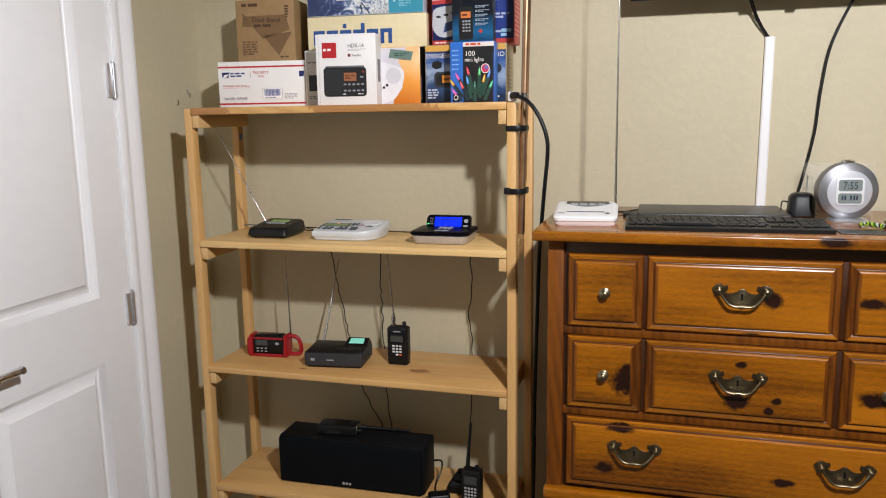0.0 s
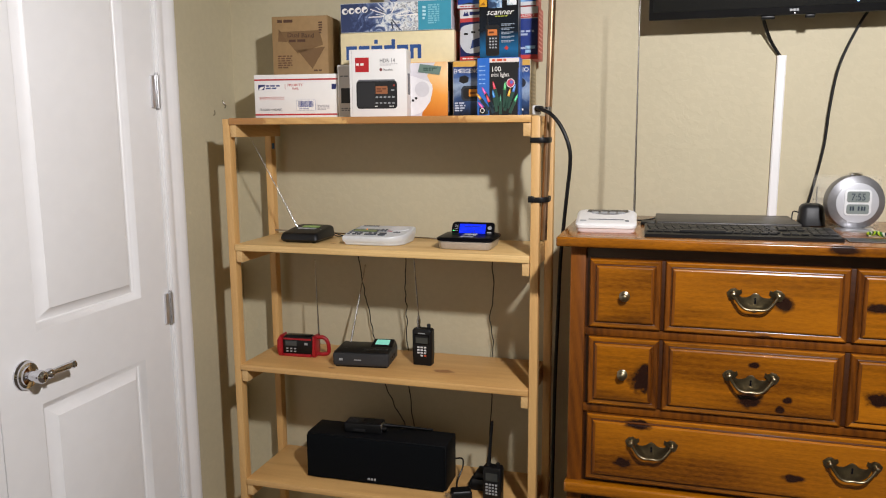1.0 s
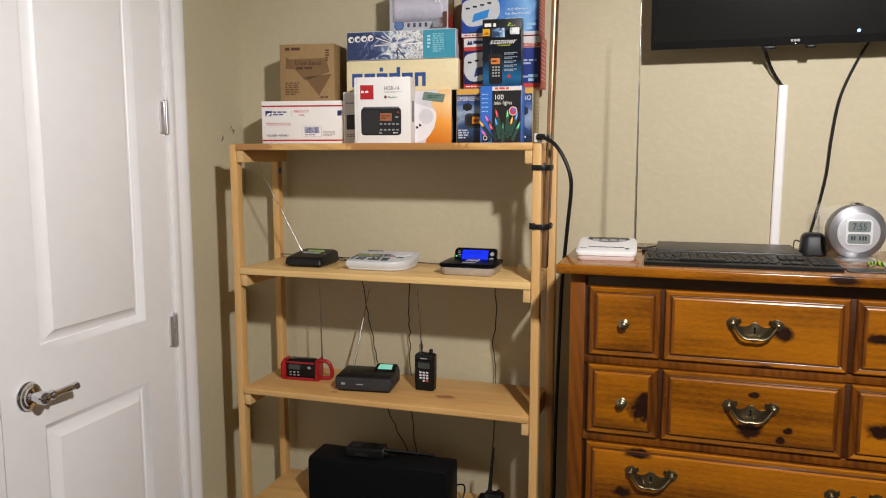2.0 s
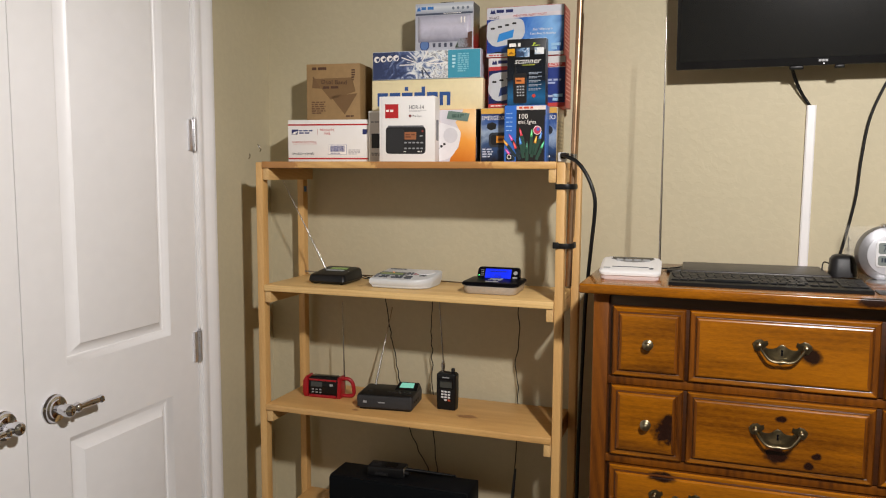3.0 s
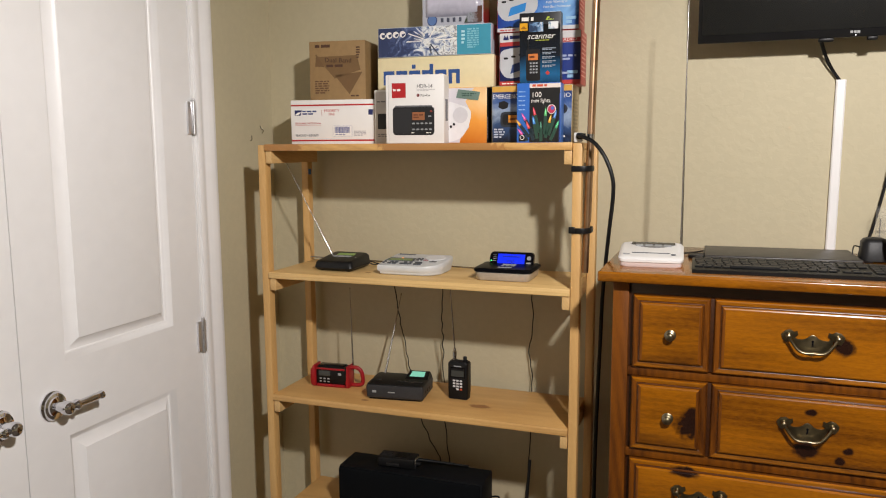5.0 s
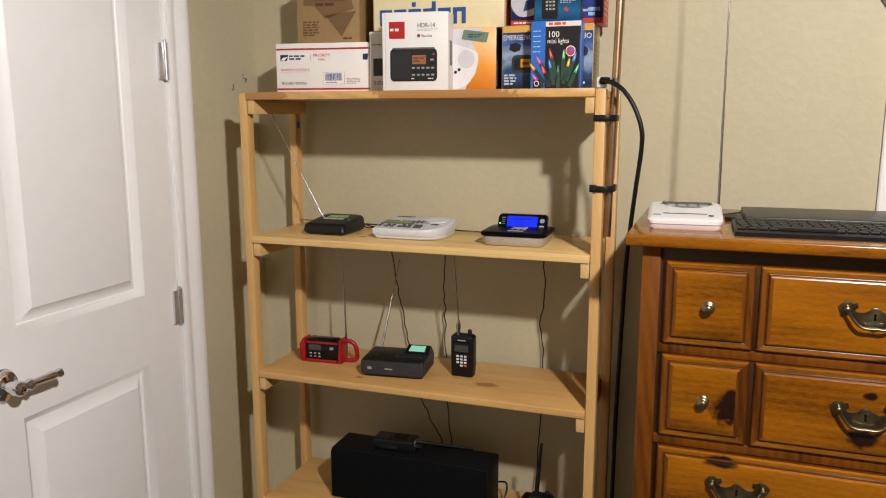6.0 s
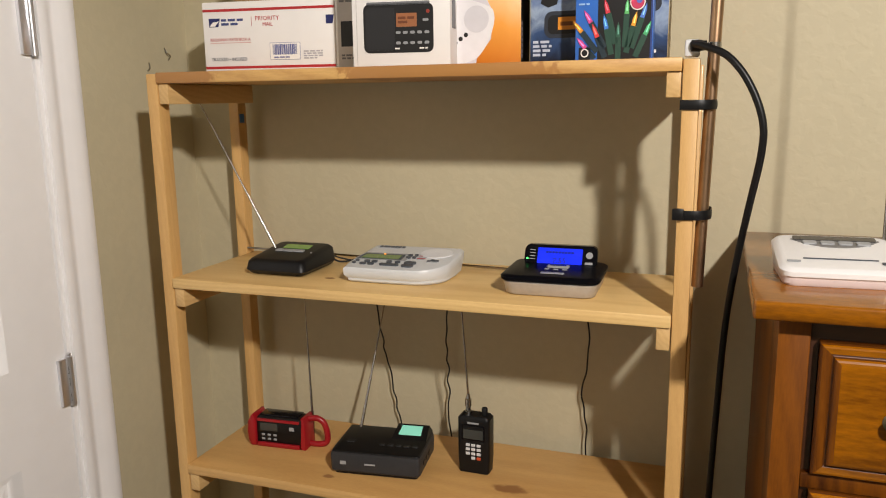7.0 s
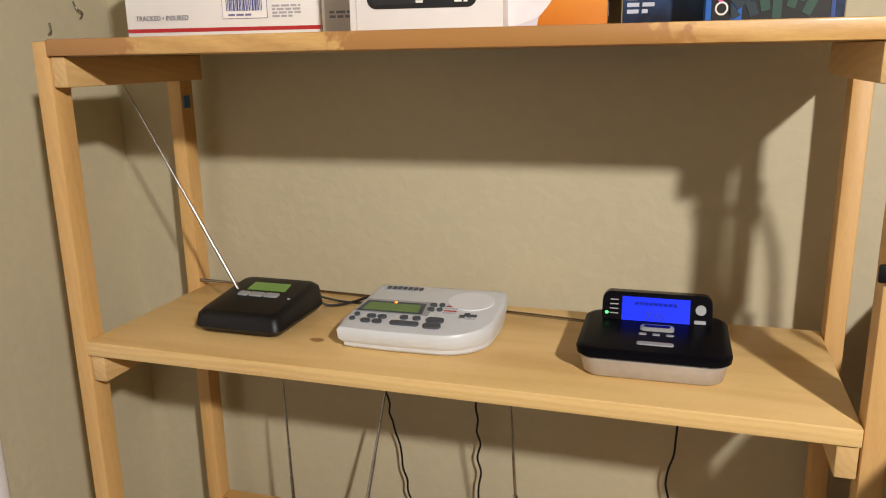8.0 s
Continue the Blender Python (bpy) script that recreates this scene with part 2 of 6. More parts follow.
def tube(points, radius, steps=10, smooth_pts=6, radii=None):
    """A round tube along a curve through the points."""
    pts = [Vector(p) for p in points]
    fine = []
    for i in range(len(pts) - 1):
        p0, p1, p2, p3 = pts[max(i - 1, 0)], pts[i], pts[i + 1], pts[min(i + 2, len(pts) - 1)]
        n = smooth_pts if len(pts) > 2 else 1
        for k in range(n):
            t = k / n
            fine.append(0.5 * ((2 * p1) + (p2 - p0) * t + (2 * p0 - 5 * p1 + 4 * p2 - p3) * t * t + (3 * p1 - p0 - 3 * p2 + p3) * t ** 3))
    fine.append(pts[-1])
    bm = bmesh.new()
    rings = []
    side = None
    for i, p in enumerate(fine):
        d = (fine[min(i + 1, len(fine) - 1)] - fine[max(i - 1, 0)]).normalized()
        if side is None:
            side = d.cross(Vector((0.3, 0.9, 0.31))).normalized()
        side = (side - d * side.dot(d)).normalized()
        up = d.cross(side)
        u = i / max(1, len(fine) - 1)
        r = radius if radii is None else radii[0] + (radii[1] - radii[0]) * u
        rings.append([bm.verts.new(p + (side * math.cos(2 * math.pi * k / steps) + up * math.sin(2 * math.pi * k / steps)) * r) for k in range(steps)])
    for a, c in zip(rings, rings[1:]):
        for k in range(steps):
            bm.faces.new((a[k], a[(k + 1) % steps], c[(k + 1) % steps], c[k]))
    bm.faces.new(rings[0])
    bm.faces.new(rings[-1])
    return bm


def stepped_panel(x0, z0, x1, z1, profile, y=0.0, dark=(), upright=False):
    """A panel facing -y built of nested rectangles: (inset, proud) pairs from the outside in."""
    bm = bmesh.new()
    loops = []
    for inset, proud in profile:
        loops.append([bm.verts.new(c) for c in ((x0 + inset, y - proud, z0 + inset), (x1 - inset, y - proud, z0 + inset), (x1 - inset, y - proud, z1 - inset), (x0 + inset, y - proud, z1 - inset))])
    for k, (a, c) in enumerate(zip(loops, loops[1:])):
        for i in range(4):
            # upright gives the left and right edge faces the third, darker material.
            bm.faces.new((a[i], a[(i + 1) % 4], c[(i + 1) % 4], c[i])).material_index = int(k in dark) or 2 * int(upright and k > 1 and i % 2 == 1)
    bm.faces.new(loops[-1])
    return bm


def prism(outline, y0, y1, bevel=0.0):
    """A flat outline in x and z, given thickness along y."""
    bm = bmesh.new()
    a = [bm.verts.new((x, y0, z)) for x, z in outline]
    c = [bm.verts.new((x, y1, z)) for x, z in outline]
    n = len(outline)
    bm.faces.new(a)
    bm.faces.new(c)
    for i in range(n):
        bm.faces.new((a[i], a[(i + 1) % n], c[(i + 1) % n], c[i]))
    if bevel:
        bmesh.ops.bevel(bm, geom=[e for e in bm.edges if abs(e.verts[0].co.y - e.verts[1].co.y) < 1e-6], offset=bevel, segments=2, profile=0.5, affect="EDGES", clamp_overlap=True)
    return bm


def rounded(x0, z0, x1, z1, r, n=5):
    """A rectangle with round corners, as an outline."""
    out = []
    for cx, cz, a0 in ((x1 - r, z0 + r, -90), (x1 - r, z1 - r, 0), (x0 + r, z1 - r, 90), (x0 + r, z0 + r, 180)):
        for k in range(n + 1):
            a = radians(a0 + 90 * k / n)
            out.append((cx + r * math.cos(a), cz + r * math.sin(a)))
    return out


# ---- room ----
floor = tagged(part("floor", box(LEFT - 0.1, FRONT - 0.1, -0.08, RIGHT + 0.1, BACK + 0.1, 0.0), M_CARPET), "beige cut-pile carpet floor", "floor", kind="structure")
ceiling = tagged(part("ceiling", box(LEFT - 0.1, FRONT - 0.1, CEIL, RIGHT + 0.1, BACK + 0.1, CEIL + 0.1), M_CEIL), "off-white painted ceiling", "ceiling", kind="structure")
tagged(part("wall_back", box(LEFT, BACK, 0, RIGHT, BACK + 0.1, CEIL), M_WALL), "beige orange-peel painted wall behind the shelf and dresser", "wall", kind="structure")
tagged(part("wall_right", box(RIGHT, FRONT, 0, RIGHT + 0.1, BACK + 0.1, CEIL), M_WALL), "beige painted wall", "wall", kind="structure")
tagged(part("wall_front", box(LEFT - 0.1, FRONT - 0.1, 0, RIGHT + 0.1, FRONT, CEIL), M_WALL), "beige painted wall", "wall", kind="structure")

# The closet opening in the left wall, with two leaves.
D1, D0, DTOP = -0.105, -1.331, 2.40      # opening along y, and its head
wl = bmesh.new()
box(LEFT - 0.12, D1 + 0.02, 0, LEFT, BACK + 0.1, CEIL, bm=wl)
box(LEFT - 0.12, FRONT, 0, LEFT, D0 - 0.02, CEIL, bm=wl)
box(LEFT - 0.12, D0 - 0.02, DTOP + 0.02, LEFT, D1 + 0.02, CEIL, bm=wl)
tagged(part("wall_left", wl, M_WALL), "beige painted wall with a white double closet door", "wall", kind="structure")
tagged(part("closet_back", box(LEFT - 0.75, D0 - 0.3, 0, LEFT - 0.65, D1 + 0.3, CEIL), M_WALL), "plain closet wall behind the closed doors", "wall", kind="structure")
tagged(part("baseboard", box(LEFT, BACK - 0.014, 0, RIGHT, BACK, 0.10, 0.003), M_TRIM), "white painted baseboard", "baseboard", kind="structure")


def casing_leg(y, sign):
    """A moulded upright of the door casing: stepped profile, sign towards the wall."""
    bm = bmesh.new()
    prof = [(0.0, 0.0), (0.0, 0.011), (0.005, 0.013), (0.020, 0.013), (0.025, 0.010), (0.032, 0.011), (0.042, 0.016), (0.059, 0.019), (0.072, 0.019), (0.076, 0.016), (0.076, 0.0)]
    a = [bm.verts.new((LEFT + h, y + sign * d, 0)) for d, h in prof]
    c = [bm.verts.new((LEFT + h, y + sign * d, DTOP + 0.065)) for d, h in prof]
    for i in range(len(prof)):
        j = (i + 1) % len(prof)
        bm.faces.new((a[i], a[j], c[j], c[i]))
    bm.faces.new(a)
    bm.faces.new(c)
    return bm


trim = thing("trim", "white moulded wooden door casing", "trim", kind="structure")
part("casing_leg", casing_leg(D1 + 0.012, 1), M_TRIM, trim)
part("casing_leg", casing_leg(D0 - 0.012, -1), M_TRIM, trim)
part("casing_head", box(LEFT, D0 - 0.012, DTOP + 0.004, LEFT + 0.018, D1 + 0.012, DTOP + 0.065, 0.003), M_TRIM, trim)
part("jamb", box(LEFT - 0.12, D1 + 0.003, 0, LEFT + 0.004, D1 + 0.0195, DTOP + 0.02, 0.001), M_TRIM, trim)
part("jamb", box(LEFT - 0.12, D0 - 0.0195, 0, LEFT + 0.004, D0 - 0.003, DTOP + 0.02, 0.001), M_TRIM, trim)

MID = -0.718
FACE = LEFT + 0.002


def door_leaf(name, ya, yb, hinge_side, label):
    """A moulded two-panel door leaf. Built along local x, then turned to face +x."""
    d = thing(name, label, "door", (FACE, ya, 0.012), 90, kind="structure")
    w, h = yb - ya, DTOP - 0.016
    stile = 0.118
    rails = [(0.24, 0.971 - 0.012), (1.147 - 0.012, h - 0.125)]
    bm = bmesh.new()
    xs = [0, stile, w - stile, w]
    zs = [0, rails[0][0], rails[0][1], rails[1][0], rails[1][1], h]
    grid = [[bm.verts.new((x, 0, z)) for x in xs] for z in zs]
    for i in range(5):
        for j in range(3):
            if j == 1 and i in (1, 3):
                continue
            bm.faces.new((grid[i][j], grid[i][j + 1], grid[i + 1][j + 1], grid[i + 1][j]))
    back = [bm.verts.new(p) for p in ((0, 0.035, 0), (w, 0.035, 0), (w, 0.035, h), (0, 0.035, h))]
    bm.faces.new(back)
    bm.faces.new([grid[i][0] for i in range(6)] + [back[3], back[0]])
    bm.faces.new([grid[i][3] for i in range(6)] + [back[2], back[1]])
    bm.faces.new([grid[0][j] for j in range(4)] + [back[1], back[0]])
    bm.faces.new([grid[5][j] for j in range(4)] + [back[2], back[3]])
    part("slab", bm, M_DOOR, d, smooth=False)
    for z0, z1 in rails:
        prof = [(0, 0), (0.003, -0.0015), (0.010, -0.0105), (0.014, -0.0115), (0.018, -0.0160), (0.022, -0.0160), (0.044, -0.0030), (0.0455, -0.0005), (0.048, 0.0)]
        part("panel", stepped_panel(stile, z0, w - stile, z1, prof), M_DOOR, d)
    return d


def lever(parent, x, z, direction):
    """Chrome lever on a stepped round rose; the lever runs along local x."""
    g = part("door_handle", revolve([(0.034, 0), (0.034, -0.004), (0.030, -0.008), (0.0295, -0.012), (0.024, -0.014), (0.023, -0.018), (0.013, -0.021), (0.011, -0.034), (0.015, -0.038), (0.0155, -0.052), (0.011, -0.058), (0.004, -0.060)], 36, "Y"), M_CHROME, parent, "chrome rose", (x, 0, z))
    part("lever", revolve([(0.0072, 0.012), (0.0085, 0.020), (0.012, 0.024), (0.012, 0.029), (0.0075, 0.033), (0.0085, 0.060), (0.0092, 0.088), (0.0065, 0.093), (0.010, 0.097), (0.010, 0.102), (0.006, 0.106)], 20, "X"), M_CHROME, g, "chrome lever", (0, -0.046, 0), (0, 0 if direction > 0 else 180, 0))
    return g


def hinge(parent, x, z):
    g = part("hinge", revolve([(0.0062, -0.046), (0.0062, -0.0165), (0.0056, -0.016), (0.0062, -0.0155), (0.0062, 0.0155), (0.0056, 0.016), (0.0062, 0.0165), (0.0062, 0.046), (0.0036, 0.0475), (0.0046, 0.050), (0.0036, 0.053)], 16), M_HINGE, parent, "chrome hinge knuckle", (x, -0.0075, z))
    part("leaf", box(-0.022, 0.0, -0.044, -0.004, 0.0074, 0.044, 0.0006), M_HINGE, g, "chrome hinge leaf")
    for z0 in (-0.030, 0.0, 0.022):
        part("slot", box(-0.0056, -0.003, z0 - 0.007, -0.0040, 0.0002, z0 + 0.007, 0.0003), M_GLOSS, g)


da = door_leaf("door_1", MID + 0.0015, D1 - 0.0015, 1, "white moulded two-panel closet door, closed, with chrome lever")
db = door_leaf("door_2", D0 + 0.0015, MID - 0.0015, -1, "white moulded closet door, closed, with chrome lever")
lever(da, -0.644 - MID, 1.056 - 0.012, 1)
lever(db, -0.783 - D0, 1.056 - 0.012, -1)
for hz in (0.40, 1.080, 1.702, 2.30):
    hinge(da, D1 - 0.0005 - MID - 0.0015, hz)

# ---- ceiling lamp that lights the room ----
lampfix = thing("ceiling_light", "round ceiling light with a glowing glass bowl", "ceiling light", (LAMP[0], LAMP[1], CEIL))
# Unseen deep rim, added to keep the bulb's direct light off the ceiling.
part("light_shield", revolve([(0.19, 0), (0.19, -0.130), (0.186, -0.130), (0.186, -0.010), (0.01, -0.010)], 40), M_TRIM, lampfix)
M_BOWL = mat("lit_glass", (0.9, 0.88, 0.84), 0.4, 0, 0, (0.97, 0.96, 1.0), 1.2)
bowl = part("bowl", revolve([(0.180, -0.122), (0.176, -0.135), (0.15, -0.160), (0.11, -0.180), (0.06, -0.192), (0.01, -0.196)], 32), M_BOWL, lampfix)
bowl.visible_shadow = False
bulb = bpy.data.lights.new("bulb", "POINT")
bulb.energy, bulb.color, bulb.shadow_soft_size = 206, (0.985, 0.97, 1.0), 0.052
new("bulb", bulb).location = LAMP

# ---- pine shelf unit ----
unit = thing("shelf_unit", "unfinished pine shelf unit with five boards, full of radios and boxes", "shelf unit")
SX0, SX1, DEPTH = 0.0, 0.885, 0.276
TH = 0.019
BOARDS = [1.64, 1.27, 0.90, 0.53, 0.16]
PT, PD = 0.023, 0.030
for px in (SX0 - PT - 0.001, SX1 + 0.001):
    for py in (0.004, DEPTH - PD):
        b = part("post", box(px, py, 0.0, px + PT, py + PD, 1.638, 0.0025), M_POST, unit)
for i, z in enumerate(BOARDS):
    part("shelf_board", box(SX0, 0.0, z - TH, SX1, DEPTH, z, 0.0018), M_TOPPINE if i == 0 else M_PINER if i in (2, 3) else M_PINE, unit, "orange-stained front edge" if i == 0 else "")
    for cx in (SX0 + 0.0006, SX1 - 0.0206):
        part("cleat", box(cx, 0.005, z - TH - 0.036, cx + 0.020, DEPTH - 0.004, z - TH - 0.0004, 0.002), M_CLEAT, unit)

# ---- dresser ----
DX0, DX1, DY0, DTOPZ = 1.016, 1.853, -0.170, 1.354
dres = thing("dresser", "glossy honey-stained knotty pine chest of drawers with brass pulls", "dresser")
part("top", box(0.985, -0.207, DTOPZ - 0.0225, 1.884, 0.288, DTOPZ, 0.004, 3), M_DRES, dres)
part("case", box(DX0 + 0.02, DY0 + 0.006, 0.10, DX1 - 0.02, 0.27, DTOPZ - 0.0227, 0.001), M_DRESD, dres)
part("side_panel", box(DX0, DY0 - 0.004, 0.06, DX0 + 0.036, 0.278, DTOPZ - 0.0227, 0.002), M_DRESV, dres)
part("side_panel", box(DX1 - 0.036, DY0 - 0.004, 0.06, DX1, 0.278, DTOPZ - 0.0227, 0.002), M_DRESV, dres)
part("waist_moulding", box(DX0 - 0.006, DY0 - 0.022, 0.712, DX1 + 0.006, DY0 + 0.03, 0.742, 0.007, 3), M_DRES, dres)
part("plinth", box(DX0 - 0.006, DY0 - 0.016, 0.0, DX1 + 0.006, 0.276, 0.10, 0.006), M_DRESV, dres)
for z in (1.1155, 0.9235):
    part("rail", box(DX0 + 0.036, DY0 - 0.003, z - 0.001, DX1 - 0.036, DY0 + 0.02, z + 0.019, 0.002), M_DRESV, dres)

FIELD = [(0, -0.012), (0, 0.002), (0.0015, 0.0045), (0.003, 0.0066), (0.0052, 0.0072), (0.0120, 0.0056), (0.0140, 0.0046), (0.0150, 0.0050), (0.0160, 0.0088), (0.0176, 0.0110), (0.0200, 0.0120), (0.0230, 0.0122)]


def bail_pull(parent, x, z, y):
    """Cast brass bail pull: two scrolled posts, a shaped plate edge and a swagged bail."""
    w = 0.049
    g = part("drawer_pull", tube([(-w, -0.016, 0.012), (-w + 0.008, -0.017, -0.004), (-0.028, -0.019, -0.022), (-0.014, -0.020, -0.028), (0, -0.020, -0.027), (0.014, -0.020, -0.028), (0.028, -0.019, -0.022), (w - 0.008, -0.017, -0.004), (w, -0.016, 0.012)], 0.0034, 10), M_BRASS, parent, "antique brass bail pull", (x, y, z))
    g.matrix_basis = g.matrix_basis @ Matrix.Diagonal((0.96, 1, 0.82, 1))
    pl = [(-0.038, 0.010), (-0.030, 0.002), (-0.020, 0.002), (-0.012, 0.006), (-0.006, 0.013), (0, 0.016), (0.006, 0.013), (0.012, 0.006), (0.020, 0.002), (0.030, 0.002), (0.038, 0.010), (0.040, -0.004), (0.034, -0.018), (0.022, -0.030), (0.006, -0.034), (0, -0.040), (-0.006, -0.034), (-0.022, -0.030), (-0.034, -0.018), (-0.040, -0.004)]
    part("back_plate", prism(pl, -0.004, 0.0, 0.001), M_BRASS, g, "shaped brass plate")
    part("keyhole", prism([(-0.0022, -0.014), (0.0022, -0.014), (0.0016, -0.004), (0.0028, 0.0), (0, 0.003), (-0.0028, 0.0), (-0.0016, -0.004)], -0.0048, -0.0035), M_GLOSS, g)
    for s in (-1, 1):
        wing = [(s * (w + 0.012) , 0.004), (s * (w + 0.014), 0.014), (s * (w + 0.006), 0.024), (s * (w - 0.004), 0.027), (s * (w - 0.012), 0.021), (s * (w - 0.018), 0.024), (s * (w - 0.020), 0.014), (s * (w - 0.012), 0.006), (s * (w - 0.004), -0.004), (s * (w + 0.006), -0.006)]
        part("scroll", prism(wing if s > 0 else wing[::-1], -0.0045, 0.0, 0.0012), M_BRASS, g)
        part("post", revolve([(0.0072, -0.004), (0.0050, -0.009), (0.0066, -0.015), (0.0050, -0.0195), (0.002, -0.021)], 14, "Y"), M_BRASS, g, loc=(s * w, 0, 0.012))
    return g


def round_knob(parent, x, z, y):
    return part("knob", revolve([(0.0125, 0), (0.0125, -0.002), (0.0105, -0.0035), (0.0055, -0.0045), (0.0050, -0.010), (0.0100, -0.0125), (0.0108, -0.0145), (0.0090, -0.0155), (0.0080, -0.0185), (0.005, -0.0205), (0.002, -0.021)], 22, "Y"), M_BRASS, parent, "round brass knob", (x, y, z))


XA, XB, XC, XD, XE, XF = 1.062, 1.2265, 1.2345, 1.6205, 1.6305, 1.807
for z0, z1 in ((1.136, 1.302), (0.944, 1.114)):
    d = part("drawer", box(XA, DY0 - 0.0045, z0 + 0.001, XF, DY0 + 0.05, z1 - 0.001, 0.001), M_DRESD, dres, "drawer with three raised panels")
    for a, c in ((XA, XB), (XC, XD), (XE, XF)):
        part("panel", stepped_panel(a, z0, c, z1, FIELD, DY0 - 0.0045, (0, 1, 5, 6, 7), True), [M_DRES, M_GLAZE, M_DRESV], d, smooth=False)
    zc = (z0 + z1) / 2
    bail_pull(dres, 1.4285, zc + 0.008, DY0 - 0.0155)
    round_knob(d, (XA + XB) / 2, zc - 0.003, DY0 - 0.0155)
    round_knob(d, (XE + XF) / 2, zc - 0.003, DY0 - 0.0155)
for z0, z1 in ((0.752, 0.921), (0.43, 0.695), (0.13, 0.405)):
    d = part("drawer", box(XA, DY0 - 0.0045, z0 + 0.001, XF, DY0 + 0.05, z1 - 0.001, 0.001), M_DRESD, dres, "wide drawer with one raised panel")
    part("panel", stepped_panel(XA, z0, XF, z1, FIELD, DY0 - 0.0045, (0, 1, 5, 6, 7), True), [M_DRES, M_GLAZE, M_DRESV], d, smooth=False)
    bail_pull(dres, 1.217, (z0 + z1) / 2 + 0.016, DY0 - 0.0155)
    bail_pull(dres, 1.649, (z0 + z1) / 2 + 0.016, DY0 - 0.0155)


# ---- printed cartons and lettering ----
def rgb(r, g, b):
    """Linear colour from the usual 0 to 255 values."""
    return tuple(((c / 255 + 0.055) / 1.055) ** 2.4 if c > 10 else c / 255 / 12.92 for c in (r, g, b))


INKS = {}


def ink(r, g, b, rough=0.4):
    key = (r, g, b, rough)
    if key not in INKS:
        INKS[key] = speckled("ink_%d_%d_%d" % (r, g, b), rgb(r, g, b), rough, 0.06, 60, 0.0)
    return INKS[key]


def gradient(name, stops, axis="Z", lo=0.0, hi=0.2, rough=0.35, noise_amt=0.0, scale=18, warp=1.0):
    """Printed artwork: a run of colours along one axis of the part, broken up by a soft cloud."""
    m = mat(name, (0.5, 0.5, 0.5), rough)
    n, l, b = nodes_of(m)
    tc = n.new("ShaderNodeTexCoord")
    sep = n.new("ShaderNodeSeparateXYZ")
    l.new(tc.outputs["Object"], sep.inputs[0])
    mr = n.new("ShaderNodeMapRange")
    mr.inputs["From Min"].default_value, mr.inputs["From Max"].default_value = lo, hi
    l.new(sep.outputs[axis], mr.inputs["Value"])
    fac = mr.outputs[0]
    if noise_amt:
        nz = noise_tex(m, tc.outputs["Object"], scale, 5, 0.6, warp)
        fac = math_node(m, "ADD", fac, math_node(m, "MULTIPLY", math_node(m, "SUBTRACT", nz, 0.5), noise_amt))
    l.new(ramp(m, fac, stops), b.inputs["Base Color"])
    return m


LIFT = 0.0006


def carton(name, label, loc, rz, w, d, h, material, group="", worn=0.0012, tilt=0.0, kx=1.0, kz=1.0):
    """A closed carton, its front left bottom corner at loc. Slightly soft corners and a lid seam."""
    bm = box(0, 0, 0, w, d, h, worn, 2)
    ob = part(name, bm, material, None)
    ob.matrix_basis = pose(*loc, tilt, 0, rz) @ Matrix.Diagonal((kx, 1, kz, 1))
    tagged(ob, label, "box", group)
    seam = part("lid_flap", box(worn, 0.004, h - 0.0002, w - worn, d - 0.004, h + 0.0008, 0.0003), material, ob)
    return ob


def front(ob, x0, z0, x1, z1, material, name="print", lvl=1):
    """A printed area on a carton's front."""
    return part(name, box(x0, -LIFT * lvl, z0, x1, -LIFT * (lvl - 1) + 0.0002, z1), material, ob, smooth=False)


def shape(ob, outline, material, name="print", lvl=1):
    return part(name, prism(outline, -LIFT * lvl, -LIFT * (lvl - 1) + 0.0002), material, ob, smooth=False)


def right_side(ob, w, y0, z0, y1, z1, material, name="side_print", lvl=1):
    return part(name, box(w - 0.0002, y0, z0, w + LIFT * lvl, y1, z1), material, ob, smooth=False)


def letters(ob, text, x, z, size, material, lvl=2, name="lettering", width=0.0, rot=0, y=None, shear=0.0, align="LEFT", lean=0.0):
    """Raised-ink lettering in the built-in font, facing -y."""
    cu = bpy.data.curves.new("lettering", "FONT")
    cu.body, cu.size, cu.extrude, cu.resolution_u, cu.shear, cu.align_x = text, size, 0.00015, 2, shear, align
    tmp = bpy.data.objects.new("lettering", cu)
    me = bpy.data.meshes.new_from_object(tmp)
    bpy.data.objects.remove(tmp)
    bpy.data.curves.remove(cu)
    me.name = name
    me.materials.append(material)
    xs = [v.co.x for v in me.vertices]
    sx = width / (max(xs) - min(xs)) if width and xs else 1.0
    o = new(name, me)
    o.parent = ob
    yy = -LIFT * lvl if y is None else y
    o.matrix_basis = Matrix.Translation((x, yy, z)) @ pose(0, 0, 0, 90 - lean, 0, 0) @ pose(0, 0, 0, 0, 0, rot) @ Matrix.Diagonal((sx, 1, 1, 1))
    return o


def bars(ob, x, z, w, h, rows, material, lvl=2, seed=1, name="small_print", gap=0.5):
    """Unreadable small print as rows of short bars."""
    r = random.Random(seed)
    bm = bmesh.new()
    step = h / rows
    for i in range(rows):
        zz = z + h - (i + 1) * step
        xx = x
        end = x + w * (1 if i < rows - 1 else 0.7)
        while xx < end - 0.002:
            ww = min(r.uniform(0.25, 0.7) * step * 4, end - xx)
            box(xx, -LIFT * lvl, zz + step * 0.2, xx + ww, -LIFT * (lvl - 1), zz + step * (1 - gap * 0.4), bm=bm)
            xx += ww + step * 0.5
    return part(name, bm, material, ob, smooth=False)


